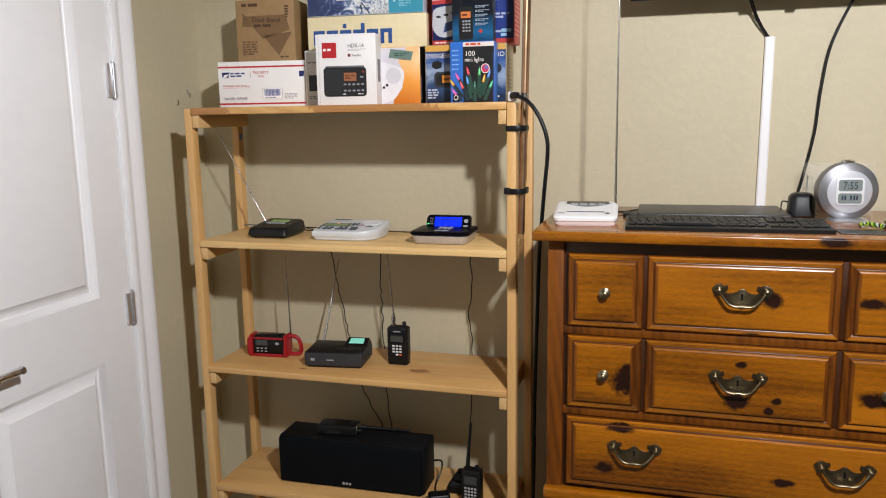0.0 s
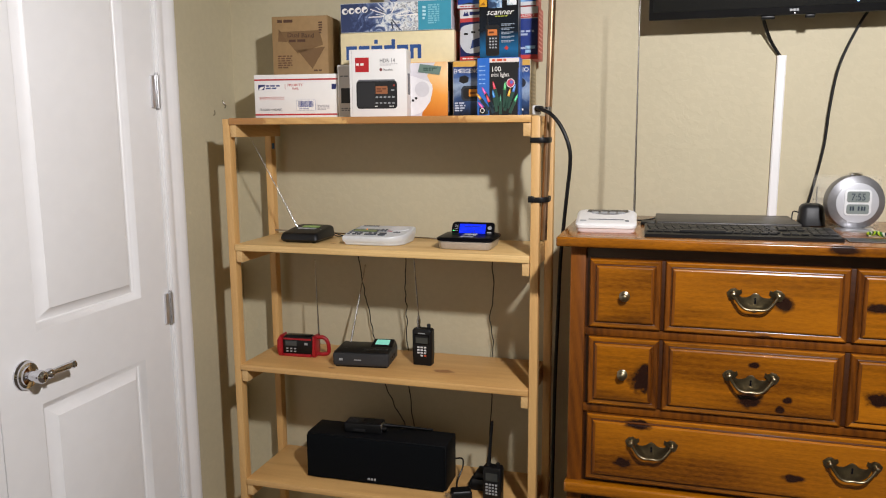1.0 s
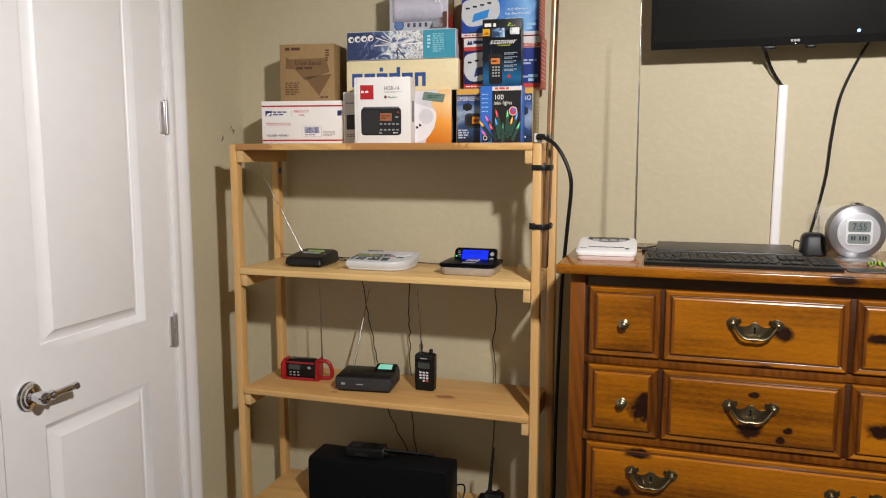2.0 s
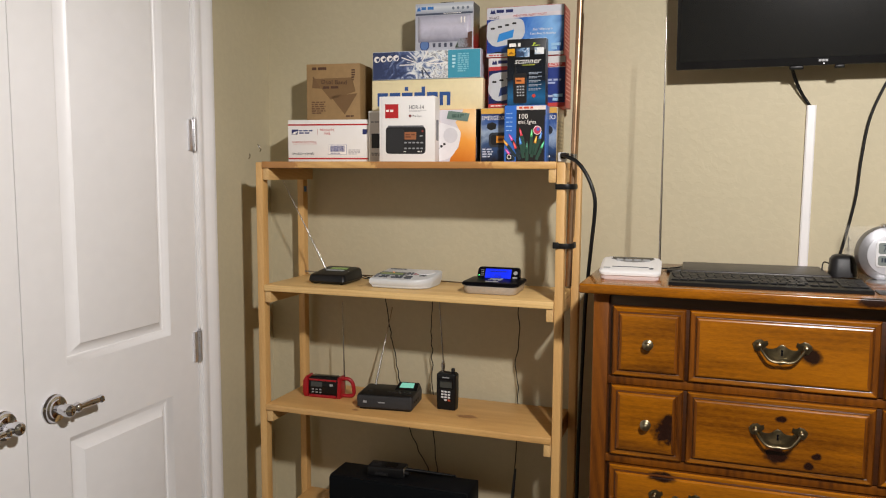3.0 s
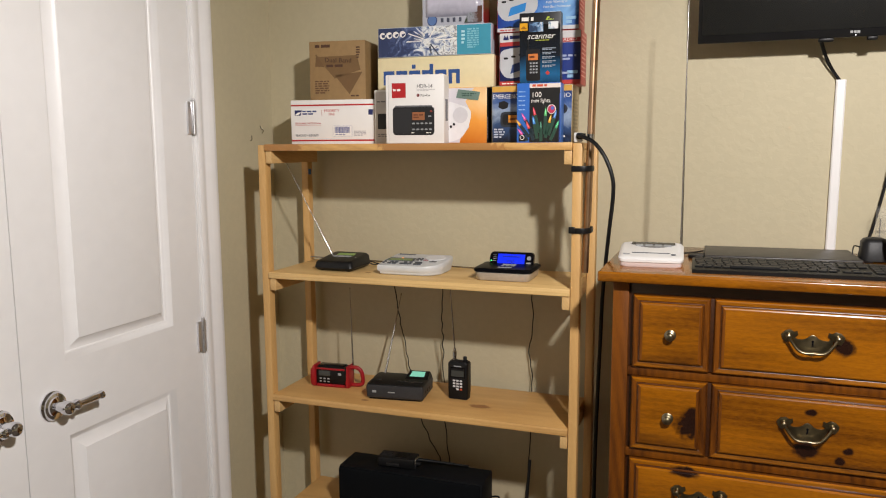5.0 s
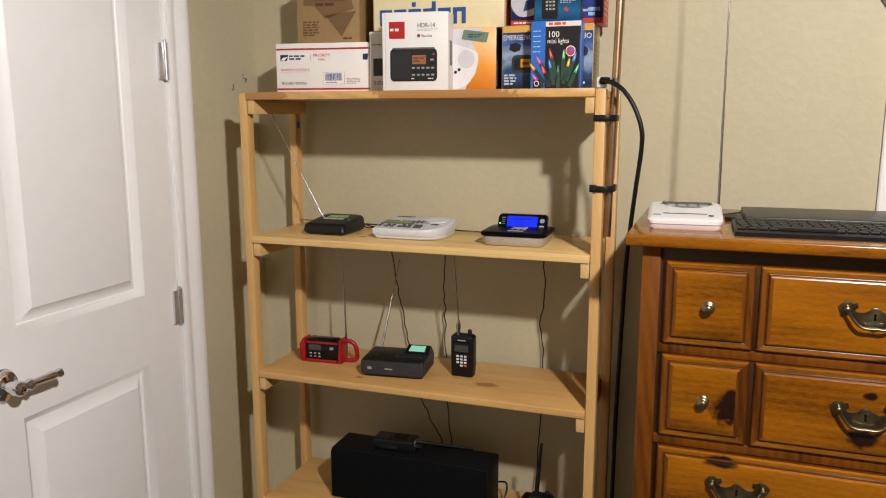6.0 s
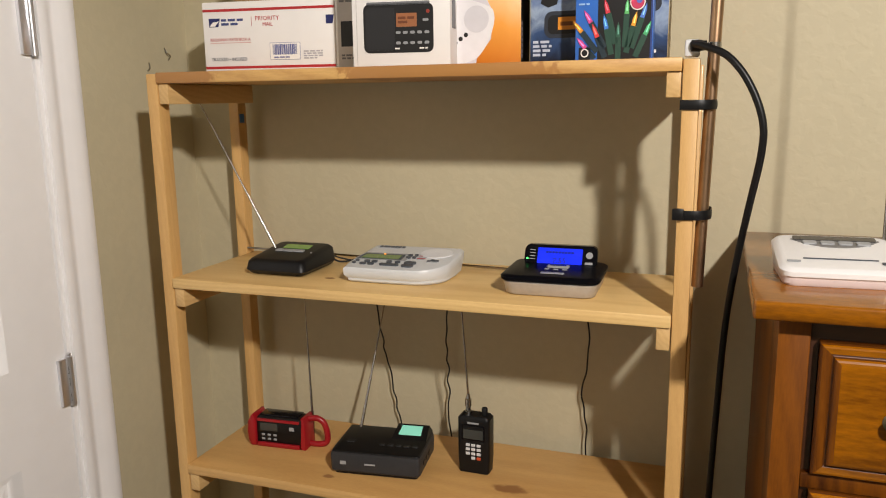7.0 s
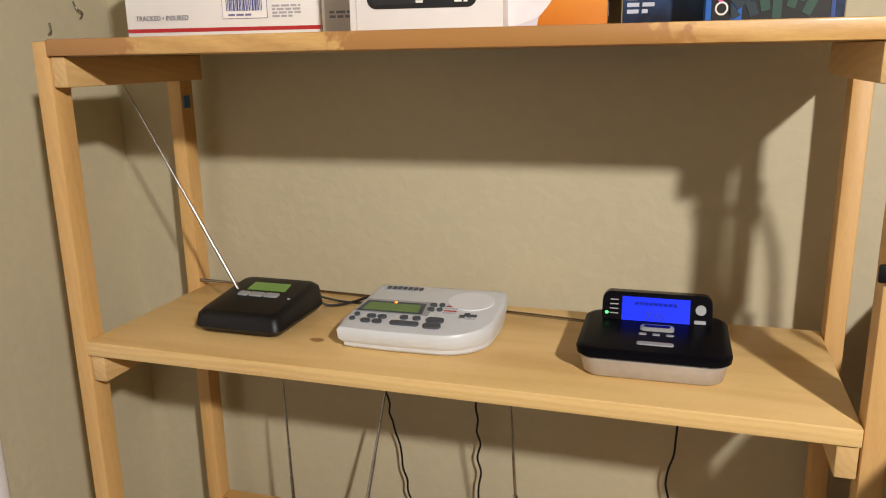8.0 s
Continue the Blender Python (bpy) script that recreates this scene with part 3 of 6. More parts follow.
def curved(outline, n=4):
    """A smooth closed outline through the given points."""
    out, m = [], len(outline)
    for i in range(m):
        p0, p1, p2, p3 = (Vector(outline[(i + k - 1) % m]) for k in range(4))
        for k in range(n):
            t = k / n
            q = 0.5 * ((2 * p1) + (p2 - p0) * t + (2 * p0 - 5 * p1 + 4 * p2 - p3) * t * t + (3 * p1 - p0 - 3 * p2 + p3) * t ** 3)
            out.append((q.x, q.y))
    return out


def disc(ob, x, z, r, material, name="print", lvl=2, n=24, sx=1.0):
    return shape(ob, [(x + sx * r * math.cos(2 * math.pi * i / n), z + r * math.sin(2 * math.pi * i / n)) for i in range(n)], material, name, lvl)


T = 1.6402
GR = "radio boxes on the top shelf"
WHITE, BLK, RED = ink(236, 232, 226), ink(20, 20, 22), ink(176, 36, 40)
NAVY, BLUE, GREY = ink(28, 38, 92), ink(52, 92, 168), ink(120, 122, 126)

# Postal carton
po = carton("shipping_box", "white postal shipping carton with red stripes and a barcode", (0.020, 0.120, T), 8, 0.253, 0.122, 0.125, M_WHITEBOX, GR, kx=1.022, kz=1.026)
front(po, 0.001, 0.008, 0.252, 0.0125, RED, "stripe")
front(po, 0.001, 0.1085, 0.252, 0.113, RED, "stripe")
right_side(po, 0.253, 0.002, 0.008, 0.12, 0.0125, RED, "stripe")
right_side(po, 0.253, 0.002, 0.1085, 0.12, 0.113, RED, "stripe")
shape(po, [(0.012, 0.082), (0.030, 0.082), (0.034, 0.097), (0.012, 0.097)], NAVY, "emblem")
shape(po, [(0.013, 0.083), (0.024, 0.083), (0.032, 0.092), (0.020, 0.090)], WHITE, "emblem", 2)
bars(po, 0.036, 0.083, 0.046, 0.014, 2, ink(60, 70, 120), 1, 3)
front(po, 0.0945, 0.082, 0.0953, 0.098, ink(190, 120, 120), "rule")
letters(po, "PRIORITY", 0.102, 0.0915, 0.0105, ink(190, 60, 60), 1, width=0.046)
letters(po, "MAIL", 0.116, 0.0815, 0.0095, ink(190, 60, 60), 1, width=0.019)
letters(po, "REGIONAL RATE BOX A", 0.013, 0.057, 0.0075, ink(190, 80, 76), 1, width=0.078)
front(po, 0.013, 0.0535, 0.092, 0.0542, ink(205, 130, 120), "rule")
letters(po, "TRACKED \u2022 INSURED", 0.013, 0.022, 0.0085, ink(60, 62, 80), 1, width=0.070)
front(po, 0.128, 0.022, 0.186, 0.052, ink(120, 122, 160), "barcode_frame")
front(po, 0.1287, 0.0227, 0.1853, 0.0513, WHITE, "barcode_ground", 2)
bc = bmesh.new()
rr = random.Random(4)
xx = 0.134
while xx < 0.180:
    ww = rr.choice((0.0007, 0.0012, 0.002))
    box(xx, -LIFT * 3, 0.031, xx + ww, -LIFT * 2, 0.049, bm=bc)
    xx += ww + rr.choice((0.0007, 0.0012))
part("barcode", bc, ink(70, 80, 140), po, smooth=False)
bars(po, 0.136, 0.0245, 0.042, 0.004, 1, ink(110, 110, 150), 3, 5)
bars(po, 0.192, 0.022, 0.036, 0.016, 4, ink(170, 166, 170), 1, 6)
shape(po, [(0.236, 0.082), (0.248, 0.082), (0.251, 0.097), (0.236, 0.097)], NAVY, "emblem")

# Brown carton on the postal one
br = carton("cardboard_box", "brown cardboard radio box with dark triangular artwork, on the postal carton", (0.070, 0.150, T + 0.1294), 7, 0.188, 0.118, 0.170, M_CARD, GR, 0.002, kx=0.928)
BROWN = ink(78, 50, 32, 0.7)
bars(br, 0.020, 0.150, 0.074, 0.011, 1, BROWN, 1, 8, "maker_mark", 0.1)
shape(br, [(0.020, 0.132), (0.158, 0.128), (0.170, 0.085), (0.082, 0.058), (0.064, 0.068)][:1] + [(0.034, 0.126), (0.160, 0.128), (0.172, 0.086), (0.085, 0.062)], ink(116, 88, 54, 0.7), "artwork")
shape(br, [(0.085, 0.072), (0.178, 0.080), (0.134, 0.016)], ink(110, 82, 50, 0.7), "artwork", 1)
shape(br, [(0.020, 0.098), (0.052, 0.096), (0.024, 0.134)], ink(110, 82, 50, 0.7), "artwork", 1)
letters(br, "Dual Band", 0.052, 0.110, 0.019, BROWN, 3, width=0.088, rot=-2)
bars(br, 0.058, 0.093, 0.088, 0.012, 1, BROWN, 3, 12)
bars(br, 0.018, 0.018, 0.048, 0.040, 6, ink(100, 70, 46, 0.7), 1, 9)
bars(br, 0.158, 0.118, 0.012, 0.036, 5, BROWN, 1, 10)
bars(br, 0.138, 0.008, 0.038, 0.007, 1, BROWN, 1, 11)

# Grey-white carton behind the front radio box
gw = carton("radio_box", "white radio carton with a black radio picture, mostly hidden", (0.284, 0.142, T), 6, 0.13, 0.085, 0.146, M_WHITEBOX, GR, kz=1.04)
front(gw, 0.004, 0.004, 0.070, 0.142, ink(206, 202, 198), "print")
front(gw, 0.010, 0.040, 0.070, 0.082, BLK, "radio_picture", 2)
bars(gw, 0.008, 0.112, 0.040, 0.006, 1, GREY, 2, 13)
bars(gw, 0.010, 0.018, 0.050, 0.010, 2, GREY, 2, 14)

# Orange-white carton
orr = carton("radio_box", "orange and white radio carton with a black spine", (0.438, 0.120, T), 6, 0.186, 0.128, 0.1465, gradient("printed_orange", [(0.0, rgb(206, 116, 34)), (0.45, rgb(238, 158, 62)), (0.8, rgb(240, 196, 132)), (1.0, rgb(226, 178, 118))], "Z", 0, 0.1465, 0.35, 0.35, 9), GR, kz=1.035)
shape(orr, [(0.002, 0.0015), (0.110, 0.0015), (0.112, 0.012), (0.136, 0.042), (0.140, 0.084), (0.126, 0.110), (0.150, 0.145), (0.002, 0.145)], ink(214, 210, 216), "artwork")
shape(orr, curved([(0.044, 0.010), (0.100, 0.008), (0.128, 0.032), (0.142, 0.074), (0.126, 0.096), (0.044, 0.108)]), ink(232, 230, 232), "radio_picture", 2)
disc(orr, 0.112, 0.074, 0.021, ink(214, 212, 216), "speaker_picture", 3)
for i in range(3):
    disc(orr, 0.094 - i * 0.009, 0.050 - i * 0.006, 0.0036, BLK, "key_picture", 3)
shape(orr, [(0.100, 0.120), (0.162, 0.112), (0.168, 0.134), (0.106, 0.142)], ink(108, 132, 122), "lcd_picture", 3)
bars(orr, 0.116, 0.1225, 0.040, 0.010, 2, ink(54, 84, 74), 4, 15)
right_side(orr, 0.186, 0.001, 0.001, 0.127, 0.146, BLK, "spine")
sp = bmesh.new()
for k in range(7):
    box(0.1865, 0.004, 0.012 + k * 0.0085, 0.1872, 0.012, 0.018 + k * 0.0085, bm=sp)
part("spine_mark", sp, ink(150, 140, 150), orr, smooth=False)

# Emergency radio carton
SKY = gradient("printed_sky", [(0.0, rgb(24, 30, 46)), (0.3, rgb(50, 76, 116)), (0.55, rgb(150, 168, 190)), (0.75, rgb(60, 92, 150)), (1.0, rgb(20, 40, 96))], "Z", 0, 0.145, 0.3, 0.7, 22)
em = carton("radio_box", "dark blue cloudy emergency radio carton with a yellow top edge", (0.637, 0.141, T), 2, 0.216, 0.120, 0.1455, ink(176, 158, 120), GR, kx=1.016, kz=1.048)
front(em, 0.0015, 0.0015, 0.2145, 0.144, SKY, "artwork")
front(em, 0.0015, 0.130, 0.2145, 0.144, ink(214, 164, 76), "artwork", 2)
letters(em, "EMERGENCY", 0.003, 0.1135, 0.0165, WHITE, 2, width=0.078)
letters(em, "RADIO", 0.160, 0.1135, 0.0165, WHITE, 2, width=0.050)
shape(em, [(0.020, 0.104), (0.034, 0.108), (0.046, 0.102), (0.044, 0.090), (0.030, 0.086), (0.018, 0.092)], BLK, "artwork", 2)
shape(em, rounded(0.024, 0.040, 0.104, 0.080, 0.012), ink(44, 50, 60), "radio_picture", 2)
shape(em, rounded(0.030, 0.046, 0.100, 0.074, 0.008), BLK, "radio_picture", 3)
front(em, 0.046, 0.052, 0.092, 0.071, ink(214, 136, 40), "lcd_picture", 4)
bars(em, 0.050, 0.056, 0.034, 0.010, 1, ink(120, 66, 16), 5, 17)
bars(em, 0.006, 0.012, 0.030, 0.026, 4, ink(190, 196, 210), 2, 18)
disc(em, 0.192, 0.085, 0.012, ink(30, 34, 46), "artwork", 2)
bars(em, 0.180, 0.012, 0.026, 0.008, 1, WHITE, 2, 19)
bs = bmesh.new()
for k in range(9):
    box(0.2160, 0.020, 0.026 + k * 0.010, 0.2166, 0.095, 0.031 + k * 0.010, bm=bs)
part("side_print", bs, ink(150, 134, 102), em, smooth=False)

# Fairy-light carton
ml = carton("fairy_light_box", "blue and black carton of coloured mini lights", (0.722, 0.085, T), 2, 0.118, 0.052, 0.1465, ink(46, 108, 196), GR, kx=0.978, kz=1.046)
front(ml, 0.0345, 0.0012, 0.1168, 0.135, BLK, "artwork")
front(ml, 0.0345, 0.1345, 0.1168, 0.1453, ink(226, 214, 206), "artwork", 1)
bars(ml, 0.042, 0.1365, 0.056, 0.007, 1, ink(206, 80, 50), 2, 21, "maker_mark", 0.1)
letters(ml, "100", 0.039, 0.112, 0.0185, WHITE, 2, width=0.024)
letters(ml, "mini lights", 0.039, 0.099, 0.0145, WHITE, 2, width=0.050)
for k in range(5):
    bars(ml, 0.005, 0.124 - k * 0.011, 0.025, 0.004, 1, ink(150, 190, 232), 2, 22 + k)
disc(ml, 0.094, 0.082, 0.0115, WHITE, "sticker", 2)
disc(ml, 0.094, 0.082, 0.0098, ink(196, 60, 96), "sticker", 3)
disc(ml, 0.0965, 0.0845, 0.0045, ink(90, 110, 190), "sticker", 4)
front(ml, 0.006, 0.003, 0.024, 0.021, BLK, "certificate_mark", 2)
disc(ml, 0.015, 0.013, 0.0062, WHITE, "certificate_mark", 3)
disc(ml, 0.015, 0.013, 0.0045, BLK, "certificate_mark", 4)
BULBS = [(0.050, 0.068, 0.062, 0.025, (226, 50, 70)), (0.078, 0.066, 0.076, 0.020, (90, 196, 110)), (0.024, 0.056, 0.046, 0.020, (226, 70, 150)), (0.101, 0.060, 0.086, 0.018, (80, 130, 226)),
         (0.010, 0.043, 0.034, 0.014, (240, 150, 40)), (0.088, 0.049, 0.078, 0.012, (246, 170, 50)), (0.048, 0.046, 0.056, 0.010, (60, 130, 230)), (0.034, 0.035, 0.046, 0.006, (240, 60, 60)),
         (0.106, 0.036, 0.092, 0.006, (70, 186, 120)), (0.016, 0.020, 0.030, 0.004, (226, 70, 150)), (0.066, 0.034, 0.066, 0.002, (40, 90, 70))]
for bx, bz, ex, ez, col in BULBS:
    dx, dz = bx - ex, bz - ez
    q = math.hypot(dx, dz)
    dx, dz = dx / q, dz / q
    nx, nz = -dz, dx
    shape(ml, [(bx + nx * 0.0034, bz + nz * 0.0034), (bx + dx * 0.012 + nx * 0.0028, bz + dz * 0.012 + nz * 0.0028), (bx + dx * 0.021, bz + dz * 0.021), (bx + dx * 0.012 - nx * 0.0028, bz + dz * 0.012 - nz * 0.0028), (bx - nx * 0.0034, bz - nz * 0.0034)], ink(*(int(v * 0.88 + 14) for v in col)), "bulb_picture", 3)
    shape(ml, [(bx + dx * 0.004 + nx * 0.001, bz + dz * 0.004 + nz * 0.001), (bx + dx * 0.016 + nx * 0.001, bz + dz * 0.016 + nz * 0.001), (bx + dx * 0.016, bz + dz * 0.016), (bx + dx * 0.004 - nx * 0.0015, bz + dz * 0.004 - nz * 0.0015)], ink(min(255, col[0] + 70), min(255, col[1] + 90), min(255, col[2] + 90)), "glint_picture", 4)
    shape(ml, [(ex + nx * 0.0043, max(0.003, ez + nz * 0.0043)), (bx + nx * 0.0043, bz + nz * 0.0043), (bx - nx * 0.0043, bz - nz * 0.0043), (ex - nx * 0.0043, max(0.003, ez - nz * 0.0043))], ink(40, 74, 62) if bx > 0.04 else ink(34, 52, 62), "socket_picture", 2)
front(ml, 0.1140, 0.0012, 0.1168, 0.120, ink(40, 60, 120), "artwork", 2)

# Front white radio carton
hd = carton("radio_box", "white radio carton with a red square and a black radio picture", (0.364, 0.044, T), 8, 0.168, 0.066, 0.1815, M_WHITEBOX, GR, kx=0.968, kz=1.01)
front(hd, 0.0075, 0.0, 0.0082, 0.1812, ink(190, 186, 182), "fold_line")
front(hd, 0.018, 0.1215, 0.058, 0.1605, ink(176, 30, 36), "maker_panel")
bars(hd, 0.021, 0.1375, 0.034, 0.008, 1, WHITE, 2, 31, "maker_mark", 0.1)
letters(hd, "HDR-14", 0.090, 0.1465, 0.0150, ink(90, 88, 92), 1, width=0.044)
bars(hd, 0.090, 0.138, 0.052, 0.006, 2, ink(190, 186, 186), 1, 32)
disc(hd, 0.0935, 0.1275, 0.0042, ink(120, 60, 60), "mark", 1)
letters(hd, "Radio", 0.1005, 0.1245, 0.0085, ink(70, 66, 70), 1, width=0.026)
shape(hd, rounded(0.020, 0.022, 0.140, 0.098, 0.010), ink(26, 27, 29), "radio_picture")
shape(hd, rounded(0.026, 0.096, 0.134, 0.101, 0.002), ink(110, 112, 116), "radio_picture", 1)
shape(hd, rounded(0.024, 0.026, 0.074, 0.092, 0.006), ink(38, 39, 42), "speaker_picture", 2)
front(hd, 0.077, 0.062, 0.112, 0.083, ink(156, 100, 66), "lcd_picture", 2)
bars(hd, 0.080, 0.066, 0.028, 0.013, 2, ink(110, 62, 40), 3, 33)
for r in range(2):
    for c in range(5):
        shape(hd, rounded(0.076 + c * 0.0122, 0.051 - r * 0.016, 0.084 + c * 0.0122, 0.0555 - r * 0.016, 0.002), ink(150, 152, 156), "key_picture", 2)
shape(hd, rounded(0.122, 0.070, 0.132, 0.074, 0.002), ink(150, 152, 156), "key_picture", 2)
disc(hd, 0.131, 0.085, 0.003, ink(150, 60, 50), "key_picture", 2)
bars(hd, 0.074, 0.0265, 0.016, 0.004, 1, WHITE, 2, 34)
bars(hd, 0.116, 0.0265, 0.020, 0.004, 1, WHITE, 2, 35, "maker_mark")
right_side(hd, 0.168, 0.018, 0.060, 0.046, 0.118, ink(70, 70, 74), "side_print")
part("lid_tab", box(0.010, -0.0004, 0.1806, 0.154, 0.001, 0.1822), M_WHITEBOX, hd)

# Large cream carton
Y2 = T + 0.1536
un = carton("scanner_box", "cream scanner carton with large blue block lettering", (0.292, 0.152, Y2), 3, 0.352, 0.118, 0.086, ink(226, 212, 170), GR, 0.0018, kx=0.972, kz=1.03)
BL = ink(40, 78, 140)
for k in range(6):
    x, left, right = 0.018 + 0.040 * k, 0.050, 0.066 if k == 3 else 0.050
    block = [(x, 0.012), (x + 0.011, 0.012), (x + 0.011, 0.040), (x + 0.023, 0.040), (x + 0.023, 0.012), (x + 0.034, 0.012), (x + 0.034, right), (x + 0.023, right), (x + 0.023, 0.050), (x, left)]
    part("maker_mark", prism(block, -LIFT, 0.0002), BL, un, smooth=False)
front(un, 0.107, 0.055, 0.118, 0.066, BL, "maker_mark", 1)

# Blue and white carton on the cream one
SPLASH = gradient("printed_splash", [(0.30, rgb(40, 54, 92)), (0.44, rgb(86, 104, 146)), (0.52, rgb(188, 196, 206)), (0.60, rgb(236, 236, 232)), (0.66, rgb(120, 124, 130)), (0.74, rgb(226, 226, 226))], "X", -0.1, 0.42, 0.35, 0.9, 26, 2.5)
cg = carton("radio_box", "blue and white splash-patterned carton with a teal panel", (0.294, 0.152, Y2 + 0.0898), 3, 0.346, 0.110, 0.087, ink(190, 196, 206), GR, kx=0.962, kz=0.945)
front(cg, 0.0015, 0.0015, 0.2445, 0.0855, SPLASH, "artwork")
front(cg, 0.2445, 0.0015, 0.3445, 0.0855, ink(58, 148, 172), "artwork")
for k, bx in enumerate((0.015, 0.036, 0.057, 0.078)):
    disc(cg, bx, 0.064 + 0.001 * k, 0.0095, WHITE, "emblem", 2)
    shape(cg, [(bx - 0.003, 0.066), (bx + 0.008, 0.069), (bx + 0.007, 0.059 + 0.002 * k), (bx, 0.058)], ink(50, 62, 98), "emblem", 3)
bars(cg, 0.258, 0.030, 0.010, 0.042, 4, ink(180, 220, 228), 2, 41)
bars(cg, 0.275, 0.018, 0.034, 0.058, 9, ink(130, 192, 206), 2, 42)
rr = random.Random(9)
for k in range(16):
    a = rr.uniform(0, 2 * math.pi)
    r0, r1 = rr.uniform(0.008, 0.018), rr.uniform(0.026, 0.060)
    cx, cz = 0.158, 0.045
    p = lambda r, da: (min(0.243, max(0.003, cx + r * math.cos(a + da) * 1.5)), min(0.084, max(0.003, cz + r * math.sin(a + da))))
    shape(cg, [p(r0, -0.12), p(r1, -0.03), p(r1, 0.03), p(r0, 0.12)], rr.choice((WHITE, ink(60, 66, 80), ink(210, 214, 220))), "artwork", 2)

# Clear-window carton
cl = carton("radio_box", "grey blister carton with an empty clear window and hang tab", (0.424, 0.170, Y2 + 0.0898 + 0.0834), 3, 0.182, 0.075, 0.128, ink(178, 180, 190), GR, kx=0.97, kz=1.05)
front(cl, 0.002, 0.100, 0.180, 0.126, gradient("printed_silver", [(0, rgb(140, 150, 164)), (0.6, rgb(206, 210, 214)), (1, rgb(160, 170, 184))], "Z", 0.098, 0.128), "header")
front(cl, 0.002, 0.096, 0.180, 0.101, ink(70, 78, 96), "header_rule", 2)
bars(cl, 0.020, 0.109, 0.056, 0.010, 1, ink(40, 110, 180), 2, 51, "maker_mark", 0.1)
shape(cl, [(0.006, 0.108), (0.018, 0.108), (0.015, 0.122), (0.012, 0.114), (0.009, 0.122)], ink(40, 110, 180), "maker_mark", 2)
bars(cl, 0.090, 0.0975, 0.080, 0.003, 1, WHITE, 3, 52)
for k in range(4):
    disc(cl, 0.120 + 0.015 * k, 0.112, 0.004, ink(110, 120, 134), "emblem", 2)
win = part("window", stepped_panel(0.010, 0.022, 0.174, 0.094, [(0, 0), (0.003, 0.004), (0.010, 0.009), (0.016, 0.010), (0.024, 0.0065), (0.030, 0.006)]), gradient("tray_plastic", [(0, rgb(150, 150, 164)), (0.5, rgb(196, 194, 208)), (1, rgb(170, 170, 184))], "Z", 0.02, 0.1, 0.12, 0.5, 30), cl, "glossy clear plastic tray")
disc(cl, 0.030, 0.014, 0.015, ink(40, 60, 110), "sticker", 2)
disc(cl, 0.030, 0.014, 0.0125, ink(90, 120, 170), "sticker", 3)
for k in range(4):
    front(cl, 0.056 + 0.018 * k, 0.008, 0.064 + 0.018 * k, 0.019, ink(70, 74, 90), "emblem", 2)
shape(cl, [(0.128, 0.004), (0.180, 0.004), (0.180, 0.046), (0.150, 0.042), (0.136, 0.020)], gradient("printed_photo", [(0.2, rgb(60, 74, 60)), (0.5, rgb(146, 150, 160)), (0.8, rgb(90, 60, 50))], "X", 0.12, 0.18, 0.35, 1.2, 60), "photo", 12)
right_side(cl, 0.182, 0.002, 0.004, 0.073, 0.126, gradient("printed_side", [(0.2, rgb(150, 40, 40)), (0.5, rgb(120, 110, 70)), (0.8, rgb(50, 60, 70))], "Z", 0, 0.128, 0.35, 0.9, 40), "side_print")
part("hang_tab", box(0.070, 0.03, 0.1275, 0.112, 0.034, 0.136, 0.001), BLK, cl)
for wx in (0.146, 0.156):
    front(cl, wx, 0.070, wx + 0.004, 0.086, WHITE, "emblem", 19)


